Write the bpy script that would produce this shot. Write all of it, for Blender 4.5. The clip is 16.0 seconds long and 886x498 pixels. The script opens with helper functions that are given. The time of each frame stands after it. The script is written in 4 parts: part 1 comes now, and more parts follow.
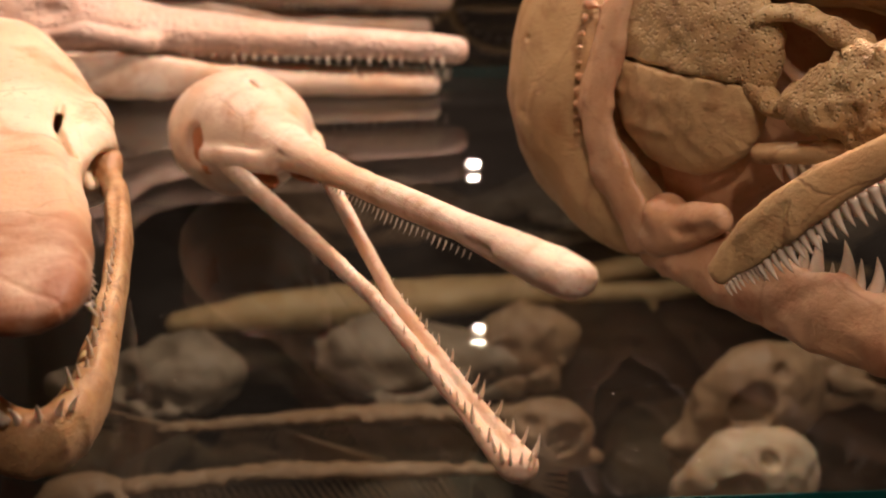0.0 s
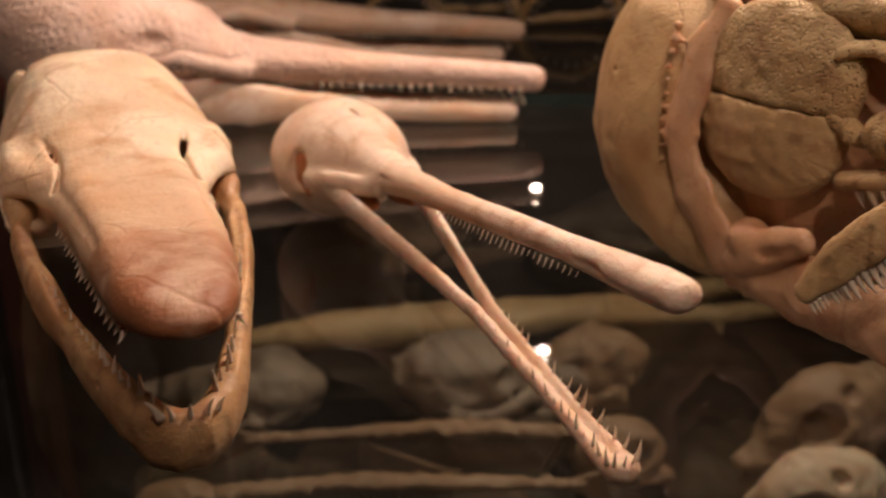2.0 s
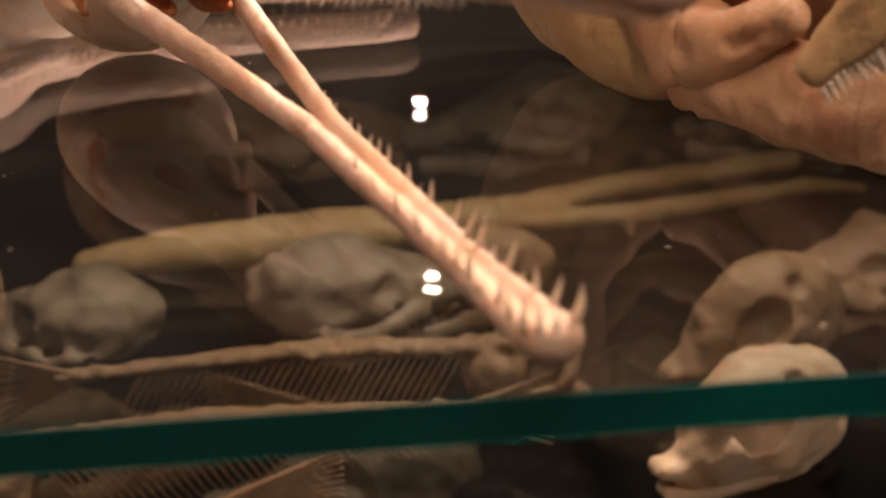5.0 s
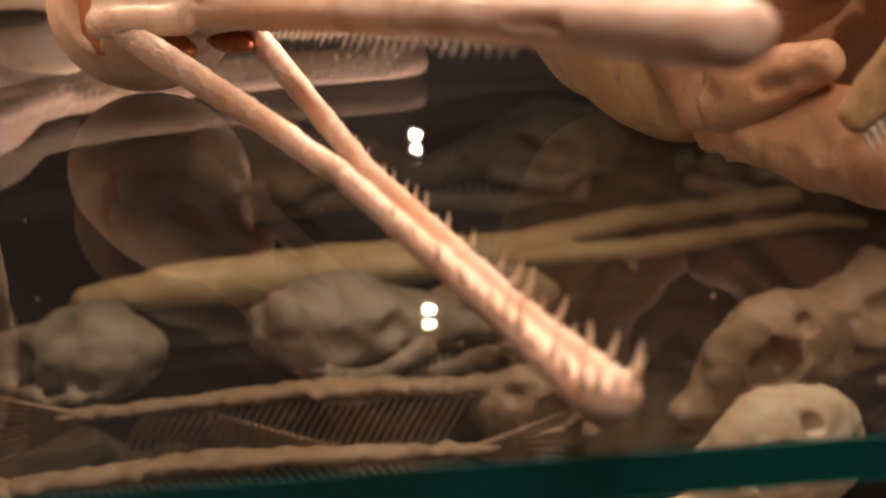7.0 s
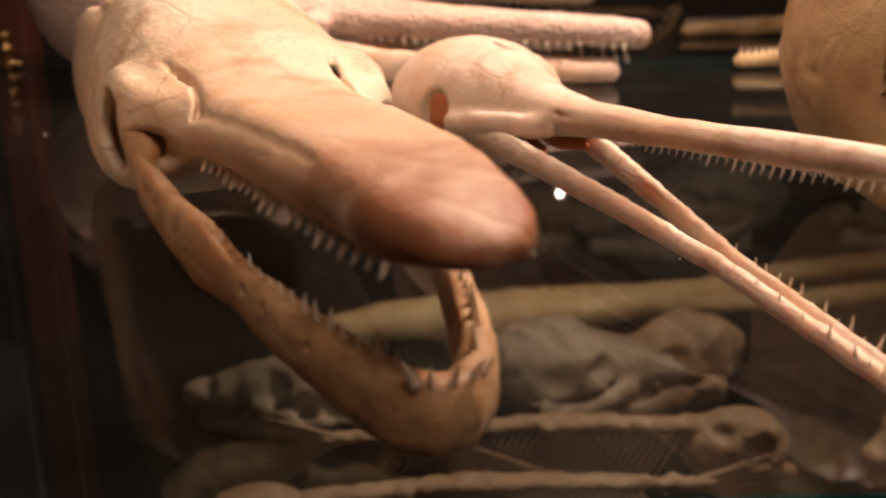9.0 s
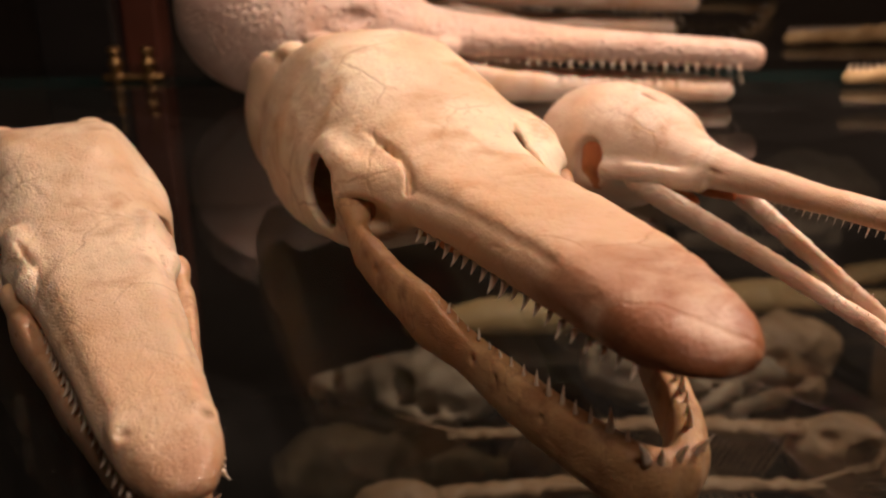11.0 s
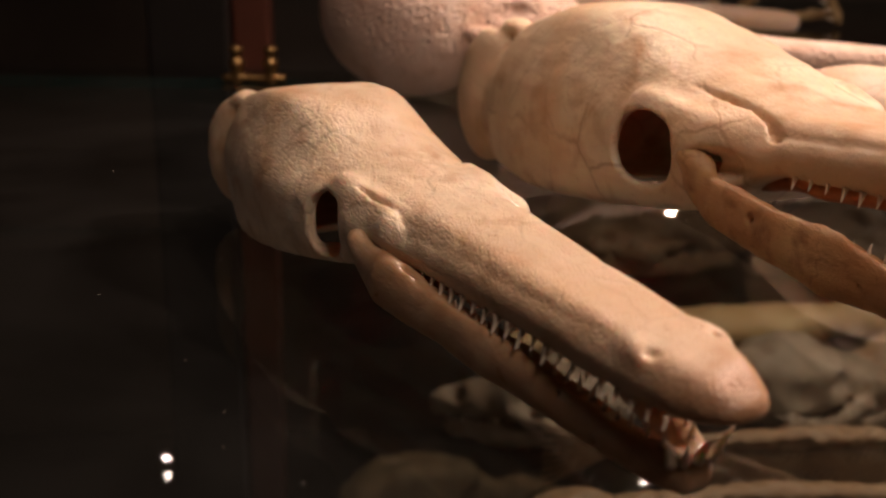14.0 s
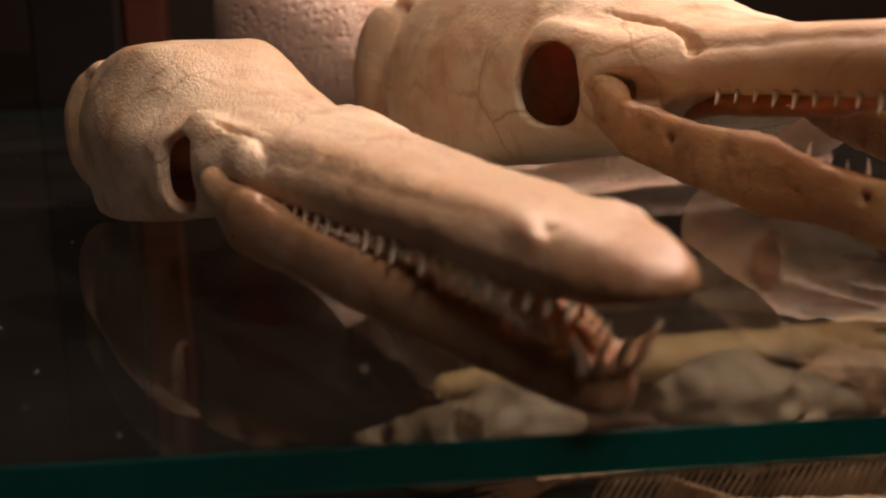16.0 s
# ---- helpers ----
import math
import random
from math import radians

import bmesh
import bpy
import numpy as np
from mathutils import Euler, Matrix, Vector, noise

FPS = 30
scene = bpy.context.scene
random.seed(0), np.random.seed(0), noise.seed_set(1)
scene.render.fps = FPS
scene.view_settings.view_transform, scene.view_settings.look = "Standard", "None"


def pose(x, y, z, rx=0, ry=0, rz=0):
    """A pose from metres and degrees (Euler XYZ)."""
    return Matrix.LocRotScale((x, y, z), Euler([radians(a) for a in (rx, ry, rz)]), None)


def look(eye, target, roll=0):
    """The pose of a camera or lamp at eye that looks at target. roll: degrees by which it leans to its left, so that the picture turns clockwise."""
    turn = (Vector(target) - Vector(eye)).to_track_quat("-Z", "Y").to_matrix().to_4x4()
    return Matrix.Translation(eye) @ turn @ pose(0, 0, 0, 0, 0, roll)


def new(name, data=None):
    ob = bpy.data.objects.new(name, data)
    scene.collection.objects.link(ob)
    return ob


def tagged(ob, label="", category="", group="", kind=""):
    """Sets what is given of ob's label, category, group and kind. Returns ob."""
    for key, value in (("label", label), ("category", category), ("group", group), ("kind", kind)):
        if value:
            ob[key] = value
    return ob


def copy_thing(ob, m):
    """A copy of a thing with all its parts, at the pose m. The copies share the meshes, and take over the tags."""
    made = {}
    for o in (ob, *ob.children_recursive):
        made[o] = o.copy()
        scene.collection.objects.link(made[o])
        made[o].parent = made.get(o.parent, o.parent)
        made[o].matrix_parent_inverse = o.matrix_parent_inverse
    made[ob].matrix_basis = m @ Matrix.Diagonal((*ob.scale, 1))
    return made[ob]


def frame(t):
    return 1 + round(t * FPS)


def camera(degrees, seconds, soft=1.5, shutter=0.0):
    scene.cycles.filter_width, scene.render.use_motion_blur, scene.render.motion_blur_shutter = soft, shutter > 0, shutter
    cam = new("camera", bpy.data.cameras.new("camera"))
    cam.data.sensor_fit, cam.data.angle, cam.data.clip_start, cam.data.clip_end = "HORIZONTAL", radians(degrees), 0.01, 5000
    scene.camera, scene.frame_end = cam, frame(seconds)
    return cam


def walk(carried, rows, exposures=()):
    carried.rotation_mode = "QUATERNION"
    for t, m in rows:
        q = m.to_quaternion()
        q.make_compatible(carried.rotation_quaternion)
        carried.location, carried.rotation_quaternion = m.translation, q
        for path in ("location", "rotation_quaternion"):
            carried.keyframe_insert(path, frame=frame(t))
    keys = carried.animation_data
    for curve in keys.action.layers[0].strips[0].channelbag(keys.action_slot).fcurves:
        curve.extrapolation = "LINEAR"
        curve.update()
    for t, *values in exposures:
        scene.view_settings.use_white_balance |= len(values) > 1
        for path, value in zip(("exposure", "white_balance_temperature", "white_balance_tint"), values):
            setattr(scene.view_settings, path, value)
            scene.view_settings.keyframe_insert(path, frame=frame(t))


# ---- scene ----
cam = camera(45.1, 16.0, soft=2.0, shutter=0.4)
cam.data.dof.use_dof = True
cam.data.dof.focus_distance = 0.345
cam.data.dof.aperture_fstop = 11.5

# seconds, eye x y z, turn about x y z. The top of the upper glass shelf is z = 0, its front edge y = 0.
PATH = [
    (0.0, -0.0141, -0.2449, 0.1722, 68.32, -0.20, -3.62),
    (0.5, -0.0188, -0.2574, 0.1742, 68.95, -0.18, -2.87),
    (1.0, -0.0233, -0.2684, 0.1805, 69.82, 0.21, -1.75),
    (1.5, -0.0283, -0.2693, 0.1826, 70.02, 0.17, -1.46),
    (2.0, -0.0339, -0.2699, 0.1809, 69.53, 0.25, -0.91),
    (2.5, -0.0693, -0.2723, 0.1670, 69.27, 0.31, -0.36),
    (3.0, -0.1012, -0.2716, 0.1654, 68.94, 0.35, -0.36),
    (3.5, -0.0381, -0.2482, 0.1396, 68.83, 0.03, -2.46),
    (4.0, -0.0135, -0.1942, 0.1013, 67.21, 0.74, -5.30),
    (4.2, -0.0135, -0.1730, 0.0923, 66.40, 0.35, -6.18),
    (6.5, -0.0214, -0.1437, 0.0921, 68.25, 0.08, -7.50),
    (7.0, -0.0248, -0.1440, 0.0936, 68.54, -0.13, -7.67),
    (7.5, -0.0285, -0.1573, 0.1105, 69.66, -0.42, -7.81),
    (8.0, -0.0337, -0.1690, 0.1159, 70.58, -0.48, -7.75),
    (8.5, -0.0812, -0.1940, 0.1219, 70.67, -0.29, -5.56),
    (9.0, -0.1148, -0.2032, 0.1338, 70.06, 0.15, -2.77),
    (11.5, -0.1624, -0.2308, 0.1837, 67.70, 0.56, 0.09),
    (12.0, -0.1661, -0.2304, 0.1832, 67.70, 0.16, -0.19),
    (12.5, -0.1922, -0.2386, 0.1784, 67.99, 0.21, -0.26),
    (13.0, -0.2443, -0.2382, 0.1657, 68.86, -0.17, 0.12),
    (13.5, -0.2840, -0.2396, 0.1564, 69.76, -0.67, -0.49),
    (14.0, -0.3018, -0.2176, 0.1387, 70.96, -1.25, -3.12),
    (14.5, -0.2819, -0.2060, 0.0981, 72.92, 0.38, -5.82),
    (15.0, -0.2757, -0.1923, 0.0830, 74.76, 0.68, -6.75),
    (15.5, -0.2812, -0.1849, 0.0825, 75.51, 0.43, -6.81),
    (16.0, -0.2808, -0.1825, 0.0827, 75.79, 0.58, -6.77),
]
EXPOSURE = [(0.0, 0.15), (1.0, -0.05), (2.0, -0.20), (3.0, -0.14), (3.5, 0.02), (4.0, 0.40), (4.3, 0.50), (6.5, 0.62), (7.5, 0.50), (8.5, 0.30), (9.0, 0.24), (11.5, -0.18), (12.5, -0.24), (13.5, -0.02), (14.5, 0.12), (16.0, 0.30)]
walk(cam, [(t, pose(*row)) for t, *row in PATH], EXPOSURE)

# ---------------------------------------------------------------- light
world = bpy.data.worlds.new("dim_room")
scene.world = world
world.use_nodes = True
world.node_tree.nodes["Background"].inputs[0].default_value = (1.0, 0.76, 0.56, 1)
world.node_tree.nodes["Background"].inputs[1].default_value = 0.11


def lamp(name, place, target, watts, size, colour=(1.0, 0.738, 0.600), cone=None, flat=0.0):
    data = bpy.data.lights.new(name, "SPOT" if cone else "AREA")
    data.energy, data.color = watts, colour
    if cone:
        data.spot_size, data.spot_blend, data.shadow_soft_size = radians(cone), 0.6, size
    else:
        data.shape, data.size = "ELLIPSE" if flat else "DISK", size
        data.size_y = flat or size
    ob = new(name, data)
    ob.matrix_world = look(place, target)
    return ob


lamp("case_spot", (0.26, 0.36, 0.60), (-0.02, 0.16, 0.0), 25, 0.02, cone=95)
lamp("case_spot", (-0.16, 0.46, 0.62), (-0.12, 0.2, 0.0), 8.5, 0.02, cone=95)
lamp("far_spot", (0.13, 1.28, 0.30), (0.0, 0.2, 0.0), 0.06, 0.014, flat=0.005)
lamp("far_spot", (0.12, 1.05, 0.46), (0.0, 0.2, 0.0), 0.06, 0.014, flat=0.005)
# unseen fill disk, added to lift the fronts and the lower shelf
lamp("front_fill_disk", (0.15, -0.75, 1.5), (0.05, 0.25, 0.0), 11.0, 0.5)
# added narrow fill that brightens the fish head's near flank
lamp("fish_fill_spot", (0.0, -0.80, 1.05), (0.15, 0.14, 0.08), 18, 0.03, cone=18)
lamp("far_spot", (-0.509, 0.71, 0.398), (-0.3, 0.1, 0.0), 0.012, 0.007)

# ---------------------------------------------------------------- materials


def material(name):
    m = bpy.data.materials.new(name)
    m.use_nodes = True
    nt = m.node_tree
    return m, nt, nt.nodes["Principled BSDF"]


def bone(name, light, dark, stain, scale=60.0, rough=0.45, bump=0.5, sss=0.12, pores=0.0, coat=0.0, cracks=0.3, tip=None, pit_depth=1.1):
    """Bone: two tones of a broad noise, brown stains, thin wandering sutures, pits and fine grain in the relief.
    tip: (x from, x to, colour) a brown stain that deepens along the thing's own x."""
    m, nt, p = material(name)
    n, l = nt.nodes, nt.links
    co = n.new("ShaderNodeTexCoord").outputs["Object"]

    def noise_at(size, detail=5, warp=0.0):
        t = n.new("ShaderNodeTexNoise")
        t.inputs["Scale"].default_value, t.inputs["Detail"].default_value, t.inputs["Distortion"].default_value = size, detail, warp
        l.new(co, t.inputs["Vector"])
        return t

    def ranged(value, a, b, c, d):
        r = n.new("ShaderNodeMapRange")
        for k, v in (("From Min", a), ("From Max", b), ("To Min", c), ("To Max", d)):
            r.inputs[k].default_value = v
        l.new(value, r.inputs["Value"])
        return r.outputs[0]

    def maths(op, a, b):
        t = n.new("ShaderNodeMath")
        t.operation = op
        for i, v in enumerate((a, b)):
            if isinstance(v, (int, float)):
                t.inputs[i].default_value = v
            else:
                l.new(v, t.inputs[i])
        return t.outputs[0]

    def mixed(fac, a, b):
        t = n.new("ShaderNodeMix")
        t.data_type = "RGBA"
        l.new(fac, t.inputs["Factor"])
        for k, v in (("A", a), ("B", b)):
            if isinstance(v, tuple):
                t.inputs[k].default_value = (*v, 1)
            else:
                l.new(v, t.inputs[k])
        return t.outputs["Result"]

    broad = noise_at(scale * 0.45, 7, 0.6)
    spots = noise_at(scale * 1.4, 6, 0.3)
    speck = noise_at(scale * 9, 4)
    colour = mixed(ranged(broad.outputs["Fac"], 0.36, 0.62, 0, 1), dark, light)
    colour = mixed(ranged(spots.outputs["Fac"], 0.52, 0.72, 0, 0.8), colour, stain)
    colour = mixed(ranged(speck.outputs["Fac"], 0.60, 0.75, 0, 0.5), colour, stain)
    # sutures: cell borders of a warped pattern, broken up by the broad noise
    warp = n.new("ShaderNodeMix")
    warp.data_type = "VECTOR"
    warp.inputs["Factor"].default_value = 0.012
    l.new(co, warp.inputs["A"])
    l.new(spots.outputs["Color"], warp.inputs["B"])
    cell = n.new("ShaderNodeTexVoronoi")
    cell.feature = "DISTANCE_TO_EDGE"
    cell.inputs["Scale"].default_value = scale * 0.6
    l.new(warp.outputs["Result"], cell.inputs["Vector"])
    line = maths("MULTIPLY", ranged(cell.outputs["Distance"], 0.0, 0.022, 1, 0), ranged(broad.outputs["Fac"], 0.42, 0.60, 0, cracks))
    colour = mixed(line, colour, tuple(v * 0.75 for v in stain))
    # yellowed patches and streaks that follow the length of the bone
    veil = noise_at(scale * 0.22, 3, 1.5)
    colour = mixed(ranged(veil.outputs["Fac"], 0.48, 0.64, 0, 0.55), colour, tuple(0.5 * (a + b) * c for a, b, c in zip(dark, stain, (1.25, 1.15, 1.0))))
    stretch = n.new("ShaderNodeMapping")
    stretch.inputs["Scale"].default_value = (0.12, 1, 1)
    l.new(co, stretch.inputs["Vector"])
    fibre = n.new("ShaderNodeTexNoise")
    fibre.inputs["Scale"].default_value, fibre.inputs["Detail"].default_value = scale * 7, 5
    l.new(stretch.outputs[0], fibre.inputs["Vector"])
    colour = mixed(ranged(fibre.outputs["Fac"], 0.52, 0.72, 0, 0.35), colour, dark)
    if tip:
        sep = n.new("ShaderNodeSeparateXYZ")
        l.new(co, sep.inputs[0])
        reach = maths("ADD", sep.outputs[0], maths("MULTIPLY", maths("SUBTRACT", spots.outputs["Fac"], 0.5), 0.05))
        colour = mixed(ranged(reach, tip[0], tip[1], 0, 0.6), colour, tip[2])
        end = maths("MULTIPLY", ranged(reach, tip[1] - 0.055, tip[1] - 0.01, 0, 1), ranged(spots.outputs["Fac"], 0.40, 0.54, 0.25, 1.0))
        colour = mixed(end, colour, tuple(v * f for v, f in zip(tip[2], (0.62, 0.46, 0.34))))
    l.new(colour, p.inputs["Base Color"])
    fine = noise_at(scale * 16, 5)
    grain = noise_at(scale * 55, 2)
    height = maths("ADD", maths("MULTIPLY", spots.outputs["Fac"], 0.8), maths("MULTIPLY", fine.outputs["Fac"], 0.45))
    height = maths("ADD", height, maths("MULTIPLY", grain.outputs["Fac"], 0.16))
    height = maths("ADD", height, maths("MULTIPLY", fibre.outputs["Fac"], 0.35))
    height = maths("SUBTRACT", height, maths("MULTIPLY", line, 0.5))
    if pores:
        pit = n.new("ShaderNodeTexVoronoi")
        pit.inputs["Scale"].default_value = pores
        l.new(co, pit.inputs["Vector"])
        height = maths("ADD", height, ranged(pit.outputs["Distance"], 0, 0.45, 0, pit_depth))
    b = n.new("ShaderNodeBump")
    b.inputs["Strength"].default_value, b.inputs["Distance"].default_value = bump, 0.0016
    l.new(height, b.inputs["Height"])
    l.new(b.outputs[0], p.inputs["Normal"])
    l.new(b.outputs[0], p.inputs["Coat Normal"])
    l.new(ranged(spots.outputs["Fac"], 0.3, 0.7, rough - 0.10, rough + 0.15), p.inputs["Roughness"])
    p.inputs["Subsurface Weight"].default_value = sss
    p.inputs["Subsurface Radius"].default_value = (1.0, 0.42, 0.2)
    p.inputs["Subsurface Scale"].default_value = 0.006
    p.inputs["Coat Weight"].default_value, p.inputs["Coat Roughness"].default_value = coat, 0.16
    return m


BONE_PALE = bone("pale_bone", (0.83, 0.68, 0.55), (0.68, 0.50, 0.37), (0.52, 0.29, 0.15), 45, 0.50, 0.5, sss=0.3, coat=0.1, cracks=0.35)
BONE_CREAM = bone("cream_bone", (0.83, 0.70, 0.52), (0.64, 0.46, 0.30), (0.46, 0.24, 0.11), 34, 0.52, 0.55, sss=0.3, coat=0.10, cracks=0.6, tip=(0.12, 0.285, (0.50, 0.25, 0.13)))
BONE_TAN = bone("tan_bone", (0.80, 0.64, 0.47), (0.58, 0.40, 0.25), (0.38, 0.19, 0.08), 38, 0.45, 0.5, sss=0.3, coat=0.45, cracks=0.4, pores=1000, pit_depth=0.5, tip=(0.12, 0.262, (0.64, 0.42, 0.26)))
BONE_TANJAW = bone("tan_jaw_bone", (0.62, 0.42, 0.27), (0.48, 0.29, 0.16), (0.30, 0.14, 0.06), 60, 0.36, 0.35, sss=0.35, coat=0.4, cracks=0.3)
BONE_JAW = bone("brown_jaw_bone", (0.64, 0.41, 0.20), (0.45, 0.24, 0.105), (0.20, 0.08, 0.028), 80, 0.38, 0.55, sss=0.3, coat=0.3, cracks=0.5)
BONE_PORE = bone("porous_bone", (0.76, 0.58, 0.48), (0.64, 0.45, 0.36), (0.48, 0.29, 0.20), 36, 0.55, 0.9, pores=230, cracks=0.2)
BONE_FISH = bone("fish_bone", (0.62, 0.43, 0.22), (0.46, 0.30, 0.14), (0.32, 0.15, 0.06), 40, 0.42, 0.6, coat=0.15, cracks=0.5)
BONE_RED = bone("reddish_fish_bone", (0.64, 0.41, 0.25), (0.52, 0.29, 0.15), (0.36, 0.14, 0.06), 36, 0.42, 0.45, sss=0.25, cracks=0.3)
BONE_ROUGH = bone("rough_fish_bone", (0.64, 0.47, 0.24), (0.50, 0.34, 0.16), (0.25, 0.13, 0.06), 60, 0.48, 0.75, pores=620)
BONE_YELLOW = bone("yellowed_bone", (0.56, 0.40, 0.20), (0.42, 0.28, 0.13), (0.26, 0.15, 0.06), 34, 0.5, 0.6)
BONE_GREY = bone("greyed_bone", (0.42, 0.33, 0.24), (0.30, 0.23, 0.16), (0.17, 0.11, 0.07), 30, 0.55, 0.7)
BONE_BROWN = bone("browned_bone", (0.42, 0.28, 0.17), (0.32, 0.20, 0.11), (0.18, 0.10, 0.05), 40, 0.5, 0.6)
TOOTH = bone("tooth_ivory", (0.85, 0.75, 0.62), (0.76, 0.63, 0.49), (0.6, 0.42, 0.28), 90, 0.28, 0.05, coat=0.3, cracks=0.0)
CAVITY = bone("orange_inner_bone", (0.66, 0.27, 0.10), (0.50, 0.17, 0.06), (0.28, 0.08, 0.03), 70, 0.45, 0.4, sss=0.3)


def glass(name, tint):
    """Dusty float glass of a plate: clear, tinted darker than real glass to dim what lies below, with a sharp mirror
    sheen that grows towards grazing views.
    """
    m = bpy.data.materials.new(name)
    m.use_nodes = True
    n, l = m.node_tree.nodes, m.node_tree.links
    n.remove(n["Principled BSDF"])
    clear = n.new("ShaderNodeBsdfTransparent")
    clear.inputs[0].default_value = (*tint, 1)
    sheen = n.new("ShaderNodeBsdfGlossy")
    sheen.inputs["Roughness"].default_value = 0.015
    facing = n.new("ShaderNodeLayerWeight")
    facing.inputs["Blend"].default_value = 0.5
    steep = n.new("ShaderNodeMath")
    steep.operation, steep.inputs[1].default_value = "POWER", 5.0
    l.new(facing.outputs["Facing"], steep.inputs[0])
    gloss = n.new("ShaderNodeMath")
    gloss.operation, gloss.inputs[1].default_value, gloss.inputs[2].default_value = "MULTIPLY_ADD", 0.96, 0.04
    l.new(steep.outputs[0], gloss.inputs[0])
    mix = n.new("ShaderNodeMixShader")
    l.new(gloss.outputs[0], mix.inputs[0])
    l.new(clear.outputs[0], mix.inputs[1])
    l.new(sheen.outputs[0], mix.inputs[2])
    # a thin uneven film of dust and finger marks; also paints in a pale haze over the dark
    film = n.new("ShaderNodeBsdfDiffuse")
    film.inputs[0].default_value = (0.75, 0.70, 0.64, 1)
    smear = n.new("ShaderNodeTexNoise")
    smear.inputs["Scale"].default_value, smear.inputs["Detail"].default_value, smear.inputs["Distortion"].default_value = 9, 6, 1.2
    l.new(n.new("ShaderNodeTexCoord").outputs["Object"], smear.inputs["Vector"])
    thick = n.new("ShaderNodeMapRange")
    for key, v in (("From Min", 0.35), ("From Max", 0.70), ("To Min", 0.002), ("To Max", 0.008)):
        thick.inputs[key].default_value = v
    l.new(smear.outputs["Fac"], thick.inputs["Value"])
    dusty = n.new("ShaderNodeMixShader")
    l.new(thick.outputs[0], dusty.inputs[0])
    l.new(mix.outputs[0], dusty.inputs[1])
    l.new(film.outputs[0], dusty.inputs[2])
    l.new(dusty.outputs[0], n["Material Output"].inputs["Surface"])
    return m


# this tint stands in for the weaker light on the lower shelves
GLASS = glass("shelf_glass", (0.80, 0.82, 0.81))


def edge_glass():
    """The ground edge of a glass plate: deep green, half clear, blurred."""
    m, nt, p = material("green_glass_edge")
    n, l = nt.nodes, nt.links
    co = n.new("ShaderNodeTexCoord")
    grain = n.new("ShaderNodeTexNoise")
    grain.inputs["Scale"].default_value = 30
    l.new(co.outputs["Object"], grain.inputs["Vector"])
    ramp = n.new("ShaderNodeValToRGB")
    ramp.color_ramp.elements[0].color, ramp.color_ramp.elements[1].color = (0.0, 0.10, 0.095, 1), (0.0, 0.16, 0.15, 1)
    l.new(grain.outputs["Fac"], ramp.inputs[0])
    l.new(ramp.outputs[0], p.inputs["Base Color"])
    p.inputs["Roughness"].default_value = 0.22
    p.inputs["Transmission Weight"].default_value = 0.75
    p.inputs["Coat Weight"].default_value = 0.6
    return m


EDGE = edge_glass()


def plain(name, colour, rough, metal=0.0, var=0.25, scale=40.0):
    m, nt, p = material(name)
    n, l = nt.nodes, nt.links
    co = n.new("ShaderNodeTexCoord")
    grain = n.new("ShaderNodeTexNoise")
    grain.inputs["Scale"].default_value, grain.inputs["Detail"].default_value = scale, 6
    l.new(co.outputs["Object"], grain.inputs["Vector"])
    ramp = n.new("ShaderNodeValToRGB")
    ramp.color_ramp.elements[0].color = (*(c * (1 - var) for c in colour), 1)
    ramp.color_ramp.elements[1].color = (*(c * (1 + var) for c in colour), 1)
    l.new(grain.outputs["Fac"], ramp.inputs[0])
    l.new(ramp.outputs[0], p.inputs["Base Color"])
    b = n.new("ShaderNodeBump")
    b.inputs["Strength"].default_value, b.inputs["Distance"].default_value = 0.15, 0.001
    l.new(grain.outputs["Fac"], b.inputs["Height"])
    l.new(b.outputs[0], p.inputs["Normal"])
    p.inputs["Roughness"].default_value, p.inputs["Metallic"].default_value = rough, metal
    return m


DARK_WALL = plain("dark_brown_paint", (0.11, 0.078, 0.058), 0.6)
DARK_WOOD = plain("dark_red_wood", (0.075, 0.022, 0.012), 0.4)
BLACK = plain("black_lacquer", (0.012, 0.010, 0.009), 0.35)
BRASS = plain("brass", (0.36, 0.22, 0.09), 0.4, metal=1.0, var=0.1)
STEEL = plain("steel", (0.6, 0.58, 0.55), 0.25, metal=1.0, var=0.1)

# ---------------------------------------------------------------- solid shapes from distance fields


